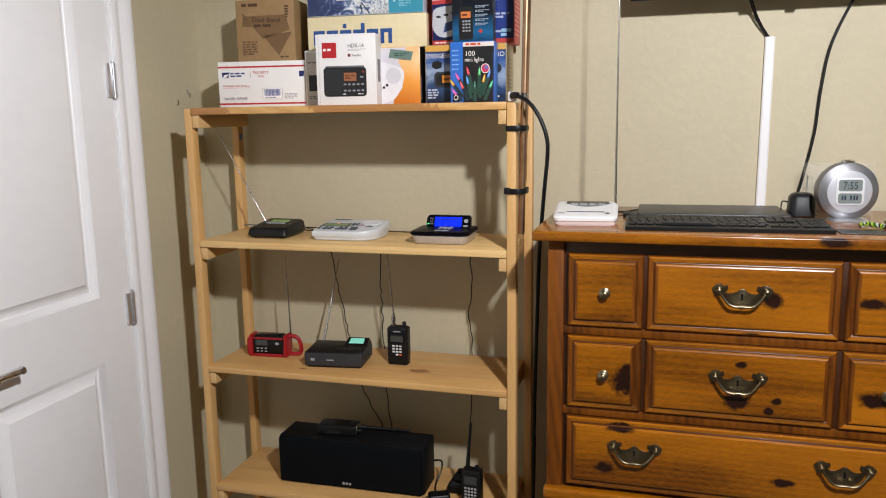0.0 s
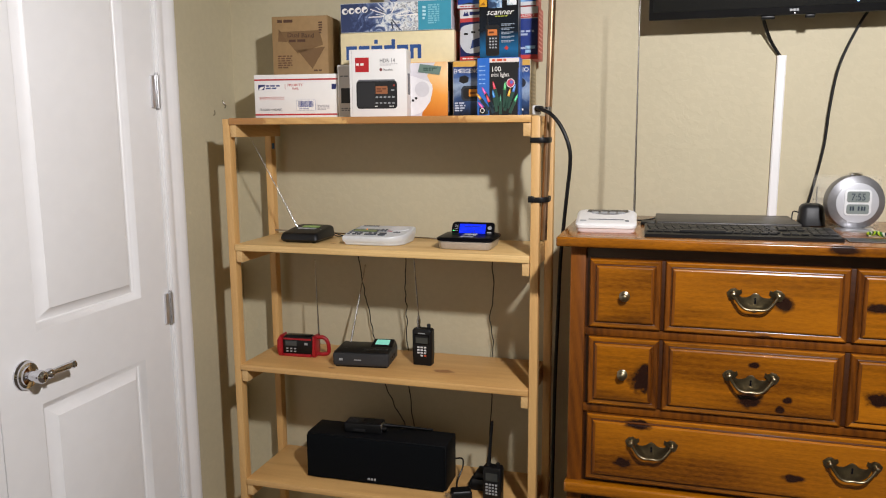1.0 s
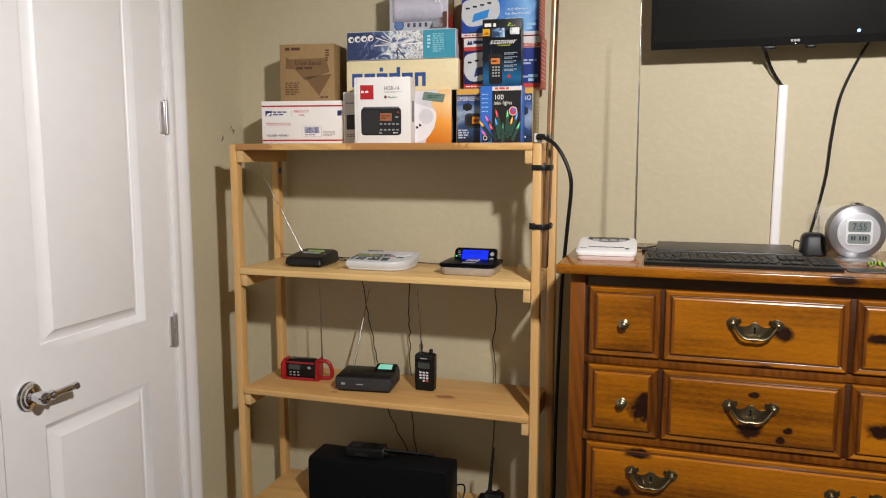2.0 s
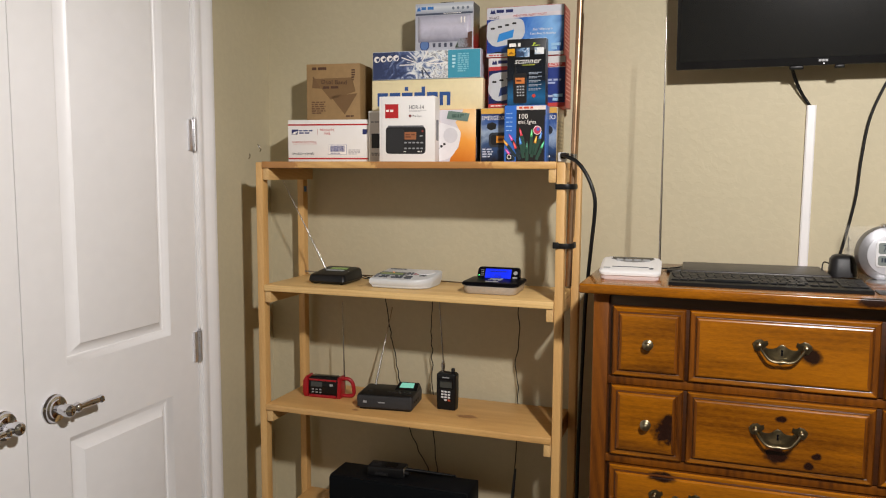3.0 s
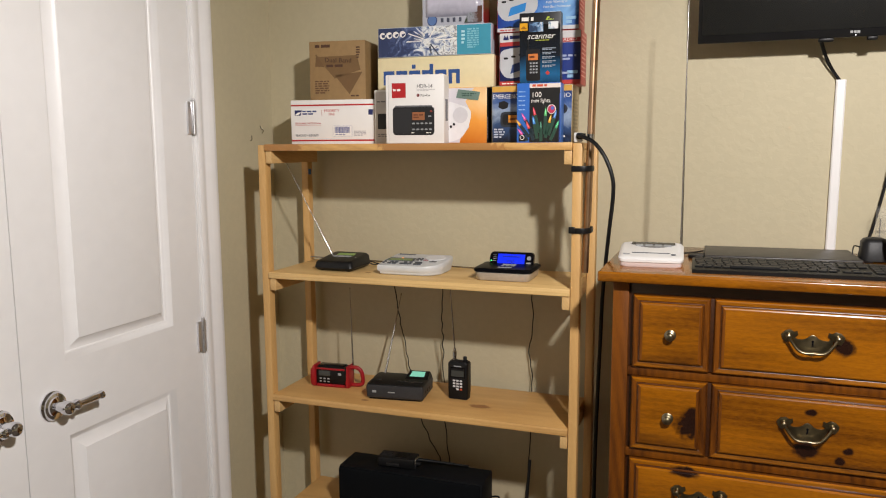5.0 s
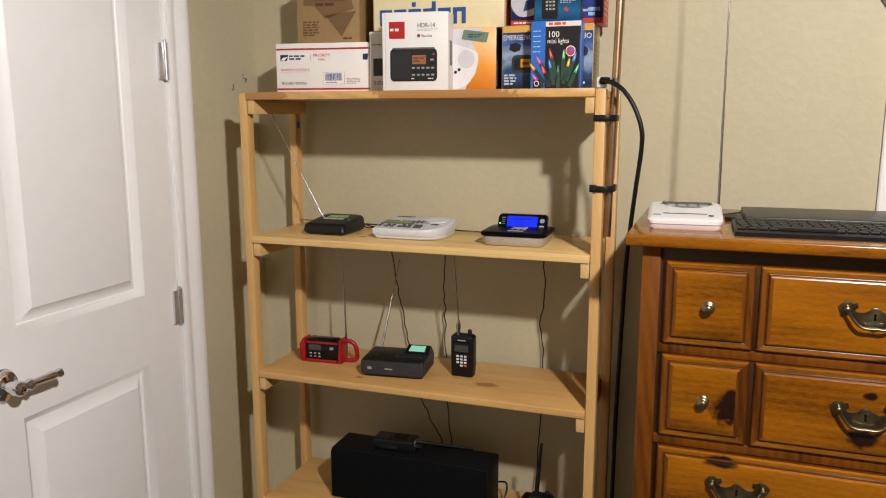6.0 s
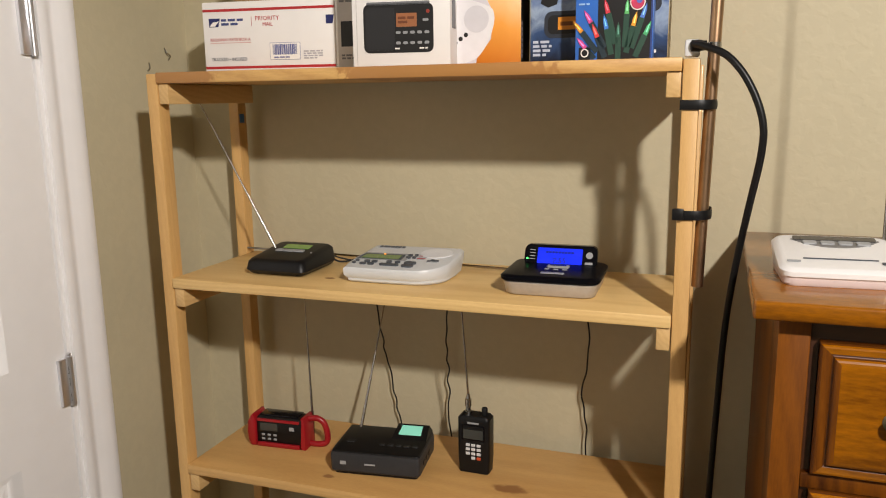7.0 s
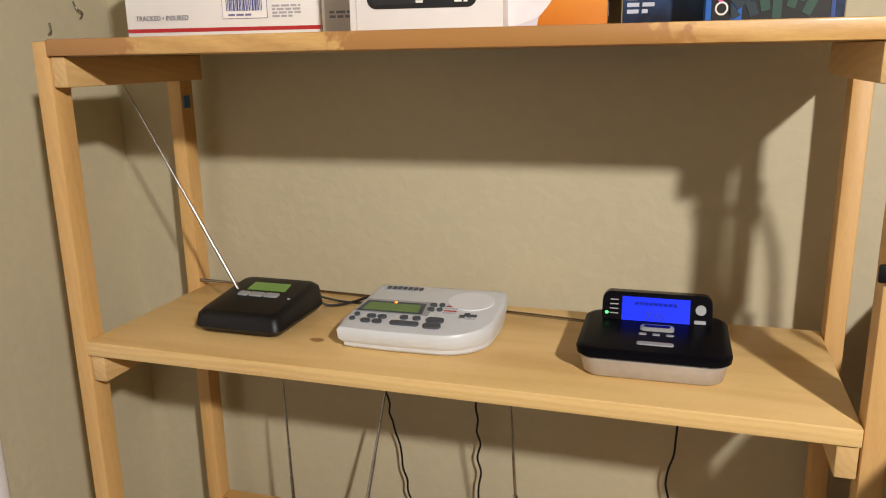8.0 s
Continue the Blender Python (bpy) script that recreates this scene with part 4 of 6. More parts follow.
def alert_carton(loc, rz, low):
    """Blue weather-radio carton: grey header, red bands, radio picture, red right side."""
    w, h = 0.214, 0.138 if not low else 0.132
    sweep = gradient("printed_blue_sweep" + ("_dark" if low else ""), [(0.0, rgb(20, 30, 80) if low else rgb(30, 60, 140)), (0.5, rgb(30, 46, 110) if low else rgb(52, 110, 190)), (0.8, rgb(40, 60, 130) if low else rgb(130, 180, 226)), (1.0, rgb(30, 40, 96) if low else rgb(40, 84, 160))], "X", 0, 0.22, 0.3, 0.5, 14)
    ob = carton("radio_box", "dark blue weather radio carton with red side and white header" if low else "blue weather radio carton with a grey header and red side", loc, rz, w, 0.105, h, ink(190, 52, 48), GR, kx=1.032, kz=1.065 if low else 1.0)
    front(ob, 0.0012, 0.0012, w - 0.0012, h - 0.0012, sweep, "artwork")
    front(ob, 0.0012, h - 0.030, w - 0.0012, h - 0.0012, ink(196, 198, 206) if not low else ink(208, 206, 206), "header", 2)
    shape(ob, [(0.010, h - 0.018), (0.026, h - 0.018), (0.022, h - 0.006), (0.018, h - 0.012), (0.014, h - 0.006)], NAVY, "maker_mark", 3)
    bars(ob, 0.028, h - 0.018, 0.066, 0.011, 1, NAVY, 3, 61 + low, "maker_mark", 0.1)
    shape(ob, [(0.0015, h - 0.034), (w - 0.0015, h - 0.028), (w - 0.0015, h - 0.018), (0.0015, h - 0.024)], ink(186, 60, 60) if low else ink(206, 200, 204), "band", 3)
    if low:
        letters(ob, "RADIO", 0.158, h - 0.0275, 0.0105, WHITE, 4, width=0.044, rot=2, shear=0.2)
    else:
        letters(ob, "DELUXE", 0.006, h - 0.0320, 0.0085, ink(30, 30, 60), 4, width=0.030, rot=1.5, shear=0.2)
        letters(ob, "WEATHER ALERT RADIO", 0.074, h - 0.0295, 0.0085, ink(176, 70, 70), 4, width=0.092, rot=1.5, shear=0.2)
        letters(ob, "Early Warning is", 0.128, 0.070, 0.0088, WHITE, 2, width=0.054, shear=0.25)
        letters(ob, "Your Best Protection", 0.120, 0.058, 0.0088, WHITE, 2, width=0.070, shear=0.25)
    if low:
        bars(ob, 0.150, 0.058, 0.052, 0.016, 2, ink(170, 180, 206), 2, 66)
        bars(ob, 0.152, 0.024, 0.046, 0.008, 1, ink(170, 180, 206), 2, 67)
    else:
        bars(ob, 0.122, 0.044, 0.064, 0.006, 1, ink(200, 214, 236), 2, 68)
    body = [(0.004, 0.030), (0.030, 0.012), (0.096, 0.030), (0.104, 0.066), (0.086, 0.086), (0.012, 0.082), (0.002, 0.056)]
    up = 0.017 if not low else 0.006
    shape(ob, curved([(x * 1.02, z * 1.02 + up) for x, z in body]), ink(190, 192, 196), "radio_picture", 3)
    shape(ob, [(0.030, 0.024 + up), (0.074, 0.036 + up), (0.078, 0.058 + up), (0.036, 0.047 + up)], ink(40, 130, 200) if not low else ink(40, 60, 110), "lcd_picture", 4)
    for k in range(4):
        shape(ob, rounded(0.012 + 0.020 * k, 0.060 + 0.004 * k + up, 0.024 + 0.020 * k, 0.065 + 0.004 * k + up, 0.0024), BLK, "key_picture", 4)
    shape(ob, [(0.012, 0.012), (0.034, 0.004), (0.050, 0.010), (0.036, 0.016)], BLK, "artwork", 2)
    front(ob, 0.0012, 0.0012, w - 0.0012, 0.011, ink(206, 206, 208) if not low else ink(190, 60, 56), "foot_band", 3)
    bars(ob, 0.008, 0.003, 0.060, 0.005, 1, ink(190, 70, 66) if not low else WHITE, 4, 69)
    bars(ob, 0.180, 0.014, 0.028, 0.020, 2, ink(150, 190, 220), 2, 70, "photo", 0.1)
    bs2 = bmesh.new()
    for k in range(10):
        box(w - 0.0001, 0.012, 0.020 + k * 0.011, w + 0.0006, 0.090, 0.0235 + k * 0.011, bm=bs2)
    part("side_print", bs2, ink(226, 150, 140), ob, smooth=False)
    return ob


alert_carton((0.653, 0.158, T + 0.1540), 2, True)
alert_carton((0.647, 0.156, T + 0.1540 + 0.1416), 2, False)

# Handheld scanner blister pack, leaning on the cartons behind it
sc = carton("scanner_box", "tall black handheld scanner carton with a blue glow", (0.723, 0.108, T + 0.1548), 2, 0.110, 0.034, 0.180, ink(22, 24, 28), GR, 0.001, 3, kx=0.98, kz=0.99)
front(sc, 0.001, 0.001, 0.109, 0.150, gradient("printed_glow", [(0.0, rgb(10, 12, 16)), (0.25, rgb(30, 96, 140)), (0.55, rgb(16, 26, 38)), (1.0, rgb(14, 15, 18))], "Z", -0.02, 0.15, 0.25, 0.25, 12), "artwork")
bars(sc, 0.006, 0.158, 0.046, 0.012, 1, WHITE, 1, 71, "maker_mark", 0.1)
shape(sc, [(0.070, 0.160), (0.082, 0.168), (0.076, 0.170)], ink(180, 200, 60), "mark", 1)
bars(sc, 0.072, 0.160, 0.028, 0.004, 1, ink(170, 190, 80), 2, 72)
front(sc, 0.001, 0.136, 0.022, 0.155, ink(220, 160, 30), "photo", 2)
shape(sc, [(0.003, 0.140), (0.012, 0.148), (0.020, 0.140)], ink(150, 96, 10), "photo", 3)
front(sc, 0.026, 0.132, 0.064, 0.156, gradient("printed_truck", [(0.3, rgb(40, 60, 90)), (0.5, rgb(110, 150, 190)), (0.7, rgb(220, 224, 228))], "X", 0, 0.11, 0.35, 1.4, 70), "photo", 2)
front(sc, 0.078, 0.138, 0.104, 0.156, gradient("printed_aircraft", [(0.3, rgb(60, 74, 84)), (0.6, rgb(130, 160, 180)), (0.8, rgb(230, 232, 232))], "X", 0, 0.11, 0.35, 1.2, 70), "photo", 2)
letters(sc, "scanner", 0.020, 0.114, 0.022, WHITE, 3, width=0.076, shear=0.35)
bars(sc, 0.044, 0.108, 0.050, 0.004, 1, ink(180, 190, 60), 2, 73)
part("whip_picture", prism([(0.022, 0.088), (0.026, 0.088), (0.025, 0.116), (0.0235, 0.116)], -LIFT * 3, -LIFT), ink(12, 12, 13), sc, smooth=False)
shape(sc, rounded(0.018, 0.006, 0.056, 0.088, 0.006), ink(18, 18, 20), "scanner_picture", 2)
front(sc, 0.024, 0.060, 0.050, 0.076, ink(206, 120, 60), "lcd_picture", 3)
bars(sc, 0.027, 0.064, 0.020, 0.008, 1, ink(100, 50, 20), 4, 74)
for r in range(4):
    for c in range(3):
        front(sc, 0.028 + c * 0.008, 0.050 - r * 0.008, 0.033 + c * 0.008, 0.054 - r * 0.008, ink(170, 172, 176), "key_picture", 3)
for k in range(5):
    bars(sc, 0.062, 0.084 - k * 0.011, 0.036, 0.007, 2, ink(150, 160, 170), 2, 75 + k)
shape(sc, [(0.070, 0.026), (0.076, 0.020), (0.082, 0.026), (0.076, 0.032)], ink(190, 60, 50), "mark", 2)


# ---- radios on the second board ----
S2 = 1.2702
M_WHITEPL = speckled("white_plastic", (0.66, 0.67, 0.68), 0.38, 0.04, 60, 0.03)
M_PEARL = speckled("pearl_grey_plastic", (0.60, 0.62, 0.63), 0.36, 0.04, 60, 0.03)
M_SILVER = speckled("brushed_silver_plastic", (0.48, 0.45, 0.42), 0.38, 0.1, 120, 0.05, 0.35)
M_GRILLE = speckled("white_grille_plastic", (0.74, 0.75, 0.76), 0.5, 0.04, 300, 0.1)
M_KEY = speckled("dark_grey_key", (0.06, 0.07, 0.085), 0.5, 0.15, 80, 0.03)
M_KEYL = speckled("light_grey_key", (0.33, 0.34, 0.35), 0.45, 0.1, 80, 0.03)
M_LCDG = mat("green_lcd", (0.05, 0.11, 0.02), 0.2, 0, 0.3, (0.10, 0.27, 0.02), 0.36)
M_LCDG2 = mat("dim_green_lcd", (0.06, 0.11, 0.035), 0.2, 0, 0.3, (0.08, 0.17, 0.03), 0.25)
M_LCDB = mat("blue_lcd", (0.004, 0.012, 0.25), 0.25, 0, 0.1, (0.001, 0.026, 1.0), 0.92)
M_LCDT = mat("teal_lcd", (0.2, 0.5, 0.42), 0.2, 0, 0.2, (0.14, 0.47, 0.36), 0.75)
M_LCDGREY = mat("grey_lcd", (0.20, 0.23, 0.22), 0.2, 0, 0.3)
M_LCDDARK = mat("dark_lcd", (0.045, 0.048, 0.044), 0.2, 0, 0.3)
M_SEG = mat("lcd_segment", (0.02, 0.03, 0.05), 0.4)
M_SEGB = mat("lit_segment_dark", (0.004, 0.01, 0.12), 0.4, 0, 0, (0.002, 0.012, 0.28), 0.8)
M_LED = mat("orange_led", (0.9, 0.25, 0.05), 0.3, 0, 0, (1.0, 0.30, 0.05), 1.6)
M_LEDG = mat("green_led", (0.1, 0.8, 0.2), 0.3, 0, 0, (0.05, 1.0, 0.2), 1.6)
M_REDPL = speckled("red_plastic", (0.33, 0.008, 0.014), 0.34, 0.1, 60, 0.03)
M_CHAR = speckled("charcoal_plastic", (0.012, 0.012, 0.013), 0.45, 0.15, 90, 0.05)
dull(M_CHAR, 0.3)
M_CHAR2 = dull(speckled("grey_plastic_front", (0.032, 0.032, 0.034), 0.45, 0.15, 90, 0.05), 0.3)
M_SATIN = dull(mat("satin_black", (0.004, 0.004, 0.006), 0.30), 0.03)
GRR = "radios on the shelf unit"


def loft(layers, material_index=None):
    """A solid from stacked outlines of equal length: each layer is a list of (x, y, z)."""
    bm = bmesh.new()
    rings = [[bm.verts.new(p) for p in ring] for ring in layers]
    n = len(rings[0])
    for a, c in zip(rings, rings[1:]):
        for i in range(n):
            bm.faces.new((a[i], a[(i + 1) % n], c[(i + 1) % n], c[i]))
    bm.faces.new(rings[0])
    bm.faces.new(rings[-1])
    return bm


def slab(outline, zs, insets, slope=0.0):
    """Stacked copies of a plan outline about its middle, at heights zs, drawn in by insets; slope lifts the rear."""
    cx = sum(p[0] for p in outline) / len(outline)
    cy = sum(p[1] for p in outline) / len(outline)
    x0, x1 = min(p[0] for p in outline), max(p[0] for p in outline)
    y0, y1 = min(p[1] for p in outline), max(p[1] for p in outline)
    out = []
    for z, ins in zip(zs, insets):
        fx, fy = 1 - 2 * ins / (x1 - x0), 1 - 2 * ins / (y1 - y0)
        out.append([(cx + (x - cx) * fx, cy + (y - cy) * fy, z + (slope * (y - y0) / (y1 - y0) if z > 0.012 else 0)) for x, y in outline])
    return loft(out)


def on_slope(name, outline, parent, material, base, rise, y0, depth, thick=0.0015, label=""):
    """A thin inlay lying on a sloping top: heights follow base + rise * (y - y0) / depth."""
    h = lambda y: base + rise * (y - y0) / depth
    return part(name, loft([[(x, y, h(y) - 0.001) for x, y in outline], [(x, y, h(y) + thick) for x, y in outline]]), material, parent, label)


def telescopic(name, parent, a, b, r0, r1, sections=5, label="telescopic steel antenna"):
    """A telescopic antenna from a to b: one turned rod that steps down section by section, with a ball tip."""
    a, b = Vector(a), Vector(b)
    n = (b - a).length
    prof = []
    for i in range(sections):
        r = r0 + (r1 - r0) * i / max(1, sections - 1)
        prof += [(r, n * i / sections), (r, n * (i + 1) / sections - 0.0006), (r * 1.12, n * (i + 1) / sections - 0.0005), (r * 1.12, n * (i + 1) / sections)]
    prof += [(r1 * 1.9, n + 0.001), (r1 * 1.9, n + 0.003), (r1 * 0.8, n + 0.004)]
    ob = part(name, revolve(prof, 10), M_STEEL, parent, label)
    ob.matrix_basis = Matrix.Translation(a) @ (b - a).to_track_quat("Z", "Y").to_matrix().to_4x4()
    return ob


# Black desk radio
kr = thing("alarm_radio", "small black plastic weather radio with a green display", "radio", (0.113, 0.064, S2), 0, GRR)
ol = rounded(0.0, 0.0, 0.126, 0.136, 0.014)
part("body", slab(ol, (0.003, 0.010, 0.024, 0.029, 0.0305), (0.006, 0.0, 0.003, 0.008, 0.014), 0.012), M_BLACK, kr)
for fx in (0.02, 0.106):
    for fy in (0.02, 0.116):
        part("foot", revolve([(0.006, 0.0), (0.006, 0.0045)], 10), M_RUBBER, kr, loc=(fx, fy, 0))
on_slope("display", [(0.036, 0.080), (0.094, 0.080), (0.090, 0.106), (0.034, 0.106)], kr, M_LCDG, 0.0305, 0.012, 0, 0.136, 0.0010, "lit green display")
for kx in (0.032, 0.049, 0.071):
    on_slope("key", rounded(kx, 0.060, kx + (0.015 if kx < 0.04 else 0.0205), 0.071, 0.002), kr, M_KEYL, 0.0305, 0.012, 0, 0.136, 0.002)
on_slope("lamp", rounded(0.108, 0.058, 0.112, 0.061, 0.001), kr, M_KEYL, 0.0305, 0.012, 0, 0.136, 0.001)
telescopic("antenna", kr, (0.024, 0.076, 0.038), (-0.132, 0.075, 0.325), 0.0022, 0.0011)

# White weather radio, round at one end
wr = thing("weather_radio", "pearl white desktop radio with round speaker end and dark keys", "radio", (0.314, 0.062, S2), 2, GRR)
wol = [(0.006, 0.0), (0.060, -0.004), (0.120, -0.004)]
for k in range(9):
    a = radians(-90 + 90 * k / 8)
    wol.append((0.130 + 0.062 * math.cos(a), 0.058 + 0.062 * math.sin(a)))
wol += [(0.194, 0.100), (0.192, 0.134), (0.186, 0.140), (0.020, 0.140), (0.014, 0.134), (0.003, 0.030)]
part("base", slab(wol, (0.001, 0.004, 0.0115), (0.010, 0.006, 0.006)), M_PEARL, wr)
part("body", slab(wol, (0.0085, 0.0125, 0.024, 0.0275, 0.0285), (0.005, 0.001, 0.0, 0.003, 0.008), 0.015), M_PEARL, wr)
WB, WRISE, WD = 0.0288, 0.0172, 0.144
on_slope("display_surround", [(0.010, 0.044), (0.108, 0.044), (0.108, 0.082), (0.018, 0.082)], wr, M_KEYL, WB, WRISE, 0, WD, 0.0006)
on_slope("display_bezel", [(0.014, 0.046), (0.100, 0.046), (0.098, 0.076), (0.020, 0.076)], wr, M_KEY, WB, WRISE, 0, WD, 0.0011)
on_slope("display", [(0.021, 0.049), (0.094, 0.049), (0.093, 0.070), (0.024, 0.070)], wr, M_LCDG2, WB, WRISE, 0, WD, 0.0016, "green display")
on_slope("led", rounded(0.056, 0.0715, 0.060, 0.0755, 0.0019), wr, M_LED, WB, WRISE, 0, WD, 0.0022, "glowing orange indicator")
for kx, ky, kw, kh in ((0.016, 0.032, 0.007, 0.007), (0.014, 0.020, 0.007, 0.007), (0.034, 0.029, 0.011, 0.008), (0.048, 0.029, 0.011, 0.008), (0.030, 0.016, 0.012, 0.008), (0.045, 0.016, 0.012, 0.008), (0.076, 0.031, 0.010, 0.008), (0.092, 0.031, 0.010, 0.008),
                       (0.068, 0.015, 0.036, 0.009), (0.110, 0.027, 0.022, 0.012), (0.110, 0.012, 0.022, 0.012), (0.103, 0.071, 0.009, 0.008), (0.115, 0.073, 0.007, 0.007), (0.103, 0.058, 0.009, 0.008), (0.115, 0.060, 0.007, 0.007)):
    on_slope("key", rounded(kx, ky, kx + kw, ky + kh, min(kw, kh) * 0.45), wr, M_KEY, WB, WRISE, 0, WD, 0.0020)
on_slope("speaker_grille", [(0.152 + 0.030 * math.cos(2 * math.pi * i / 28), 0.094 + 0.026 * math.sin(2 * math.pi * i / 28)) for i in range(28)], wr, M_GRILLE, WB, WRISE, 0, WD, 0.0008, "round white speaker grille")
for k in range(7):
    on_slope("maker_mark", [(0.030 + k * 0.0074, 0.118), (0.0355 + k * 0.0074, 0.118), (0.0355 + k * 0.0074, 0.1255), (0.030 + k * 0.0074, 0.1255)], wr, M_KEY, WB, WRISE, 0, WD, 0.0004)
on_slope("small_print", [(0.028, 0.1135), (0.070, 0.1135), (0.070, 0.1150), (0.028, 0.1150)], wr, M_KEYL, WB, WRISE, 0, WD, 0.0004)
for mx, my in ((0.147, 0.048), (0.155, 0.050), (0.152, 0.054), (0.161, 0.051)):
    on_slope("mark", rounded(mx, my, mx + 0.007, my + 0.006, 0.001), wr, M_KEY, WB, WRISE, 0, WD, 0.0005)
on_slope("small_print", [(0.147, 0.0445), (0.168, 0.0445), (0.168, 0.0460), (0.147, 0.0460)], wr, M_KEYL, WB, WRISE, 0, WD, 0.0004)
for k in range(4):
    on_slope("small_print", [(0.124, 0.056 + k * 0.0065), (0.140, 0.056 + k * 0.0065), (0.140, 0.0572 + k * 0.0065), (0.124, 0.0572 + k * 0.0065)], wr, M_REDPL if k % 2 else M_KEYL, WB, WRISE, 0, WD, 0.0004)

# Silver radio with a raised blue display
sv = thing("digital_radio", "silver and gloss black desktop radio with a raised blue display", "radio", (0.612, 0.054, S2), 1, GRR)
sol = rounded(0.0, 0.0, 0.156, 0.138, 0.020)
part("base", slab(sol, (0.001, 0.003, 0.022, 0.0235), (0.006, 0.004, 0.0, 0.0015)), M_SILVER, sv)
part("top_plate", slab(rounded(-0.004, -0.004, 0.160, 0.142, 0.022), (0.0237, 0.0255, 0.031, 0.0335, 0.0345), (0.0035, 0.0005, 0.0, 0.003, 0.008)), M_SATIN, sv, "gloss black top")
hol = rounded(0.016, 0.030, 0.142, 0.0645, 0.010)
HY, HS = 0.100, 0.55
head = part("display_head", loft([[(x, HY + (z - 0.030) * HS, z) for x, z in hol], [(0.079 + (x - 0.079) * 1.012, HY + 0.007 + (z - 0.030) * HS, z) for x, z in hol], [(x, HY + 0.022 + (z - 0.030) * 0.2, z) for x, z in hol]]), M_GLOSS, sv)


def on_head(name, outline, material, lift=0.0008, label=""):
    return part(name, loft([[(x, HY + 0.001 + (z - 0.030) * HS, z) for x, z in outline], [(x, HY - lift + (z - 0.030) * HS, z) for x, z in outline]]), material, head, label)


on_head("display", [(0.039, 0.0345), (0.117, 0.0345), (0.117, 0.0595), (0.039, 0.0595)], M_LCDB, 0.0008, "lit blue display")
letters(head, "7:55", 0.066, 0.0362, 0.0130, M_SEGB, y=HY + 0.0012, width=0.022, lean=28.8, name="digits")
db_ = bmesh.new()
for k in range(9):
    box(0.054 + k * 0.0055, HY + 0.0098, 0.0515, 0.058 + k * 0.0055, HY + 0.0125, 0.0545, bm=db_)
part("display_line", db_, M_SEGB, head, smooth=False)
on_head("dial", [(0.129 + 0.0060 * math.cos(2 * math.pi * i / 16), 0.050 + 0.0052 * math.sin(2 * math.pi * i / 16)) for i in range(16)], M_KEYL, 0.002)
on_head("key", rounded(0.122, 0.0355, 0.135, 0.039, 0.001), M_KEYL, 0.0015)
for k in range(4):
    on_head("small_print", rounded(0.025, 0.0405 + k * 0.0048, 0.035, 0.0415 + k * 0.0048, 0.0004), M_KEYL, 0.0006)
on_head("led", rounded(0.0195, 0.0400, 0.0235, 0.0425, 0.001), M_LEDG, 0.0012, "green indicator")
part("menu_key", slab(rounded(0.062, 0.068, 0.100, 0.086, 0.005), (0.0335, 0.036, 0.0375), (0, 0, 0.002)), M_KEYL, sv)
part("menu_inset", slab(rounded(0.066, 0.073, 0.096, 0.081, 0.003), (0.0365, 0.0381), (0, 0.0005)), M_GLOSS, sv)
for kx in (0.062, 0.077, 0.092):
    part("key", slab(rounded(kx - 0.001, 0.054, kx + 0.008, 0.060, 0.002), (0.0335, 0.0355), (0, 0.0005)), M_KEYL, sv)
part("snooze_bar", slab(rounded(0.060, 0.022, 0.100, 0.032, 0.003), (0.0335, 0.0357), (0, 0.0008)), M_KEYL, sv)

def wavy(points, seed, amount=0.004):
    """Points of a hanging lead, with small kinks between them."""
    r = random.Random(seed)
    out = []
    for p, q in zip(points, points[1:]):
        out.append(p)
        if p[1] > 0.28 and q[1] > 0.28:
            for k in (1, 2):
                t = k / 3
                out.append(tuple(u + (v - u) * t + (r.uniform(-amount, amount) if i == 0 else 0) for i, (u, v) in enumerate(zip(p, q))))
    return out + [points[-1]]


# Thin antennas and leads lying along the rear of the board
rod = tagged(part("antenna_rod", tube([(0.002, 0.246, S2 + 0.012), (0.30, 0.247, S2 + 0.0065), (0.60, 0.226, S2 + 0.004)], 0.0022, 8, 3), M_STEEL), "thin steel antenna lying along the back of the shelf", "antenna")
tagged(part("power_lead", tube([(0.225, 0.190, S2 + 0.018), (0.245, 0.196, S2 + 0.006), (0.275, 0.210, S2 + 0.009), (0.300, 0.218, S2 + 0.016), (0.325, 0.216, S2 + 0.012)], 0.0018, 8), M_RUBBER), "thin black lead between two radios", "cable")
tagged(part("power_lead", tube(wavy([(0.222, 0.205, S2 + 0.016), (0.26, 0.222, S2 + 0.004), (0.34, 0.232, S2 + 0.004), (0.44, 0.262, S2 + 0.003), (0.438, 0.284, S2 - 0.03), (0.437, 0.289, 1.176), (0.432, 0.290, 1.10), (0.439, 0.290, 1.041), (0.436, 0.290, 0.97), (0.440, 0.290, 0.905), (0.436, 0.290, 0.84), (0.441, 0.290, 0.771), (0.457, 0.290, 0.644), (0.45, 0.285, 0.50)], 3), 0.0016, 8), M_RUBBER), "thin black lead hanging behind the shelves", "cable")
tagged(part("power_lead", tube(wavy([(0.36, 0.21, S2 + 0.003), (0.31, 0.262, S2 + 0.003), (0.276, 0.284, S2 - 0.03), (0.279, 0.289, 1.172), (0.293, 0.290, 1.09), (0.301, 0.290, 1.042), (0.312, 0.290, 0.98), (0.326, 0.290, 0.922), (0.338, 0.290, 0.84), (0.360, 0.290, 0.771), (0.390, 0.290, 0.70), (0.426, 0.290, 0.640), (0.42, 0.285, 0.50)], 4), 0.0016, 8), M_RUBBER), "thin black lead hanging behind the shelves", "cable")
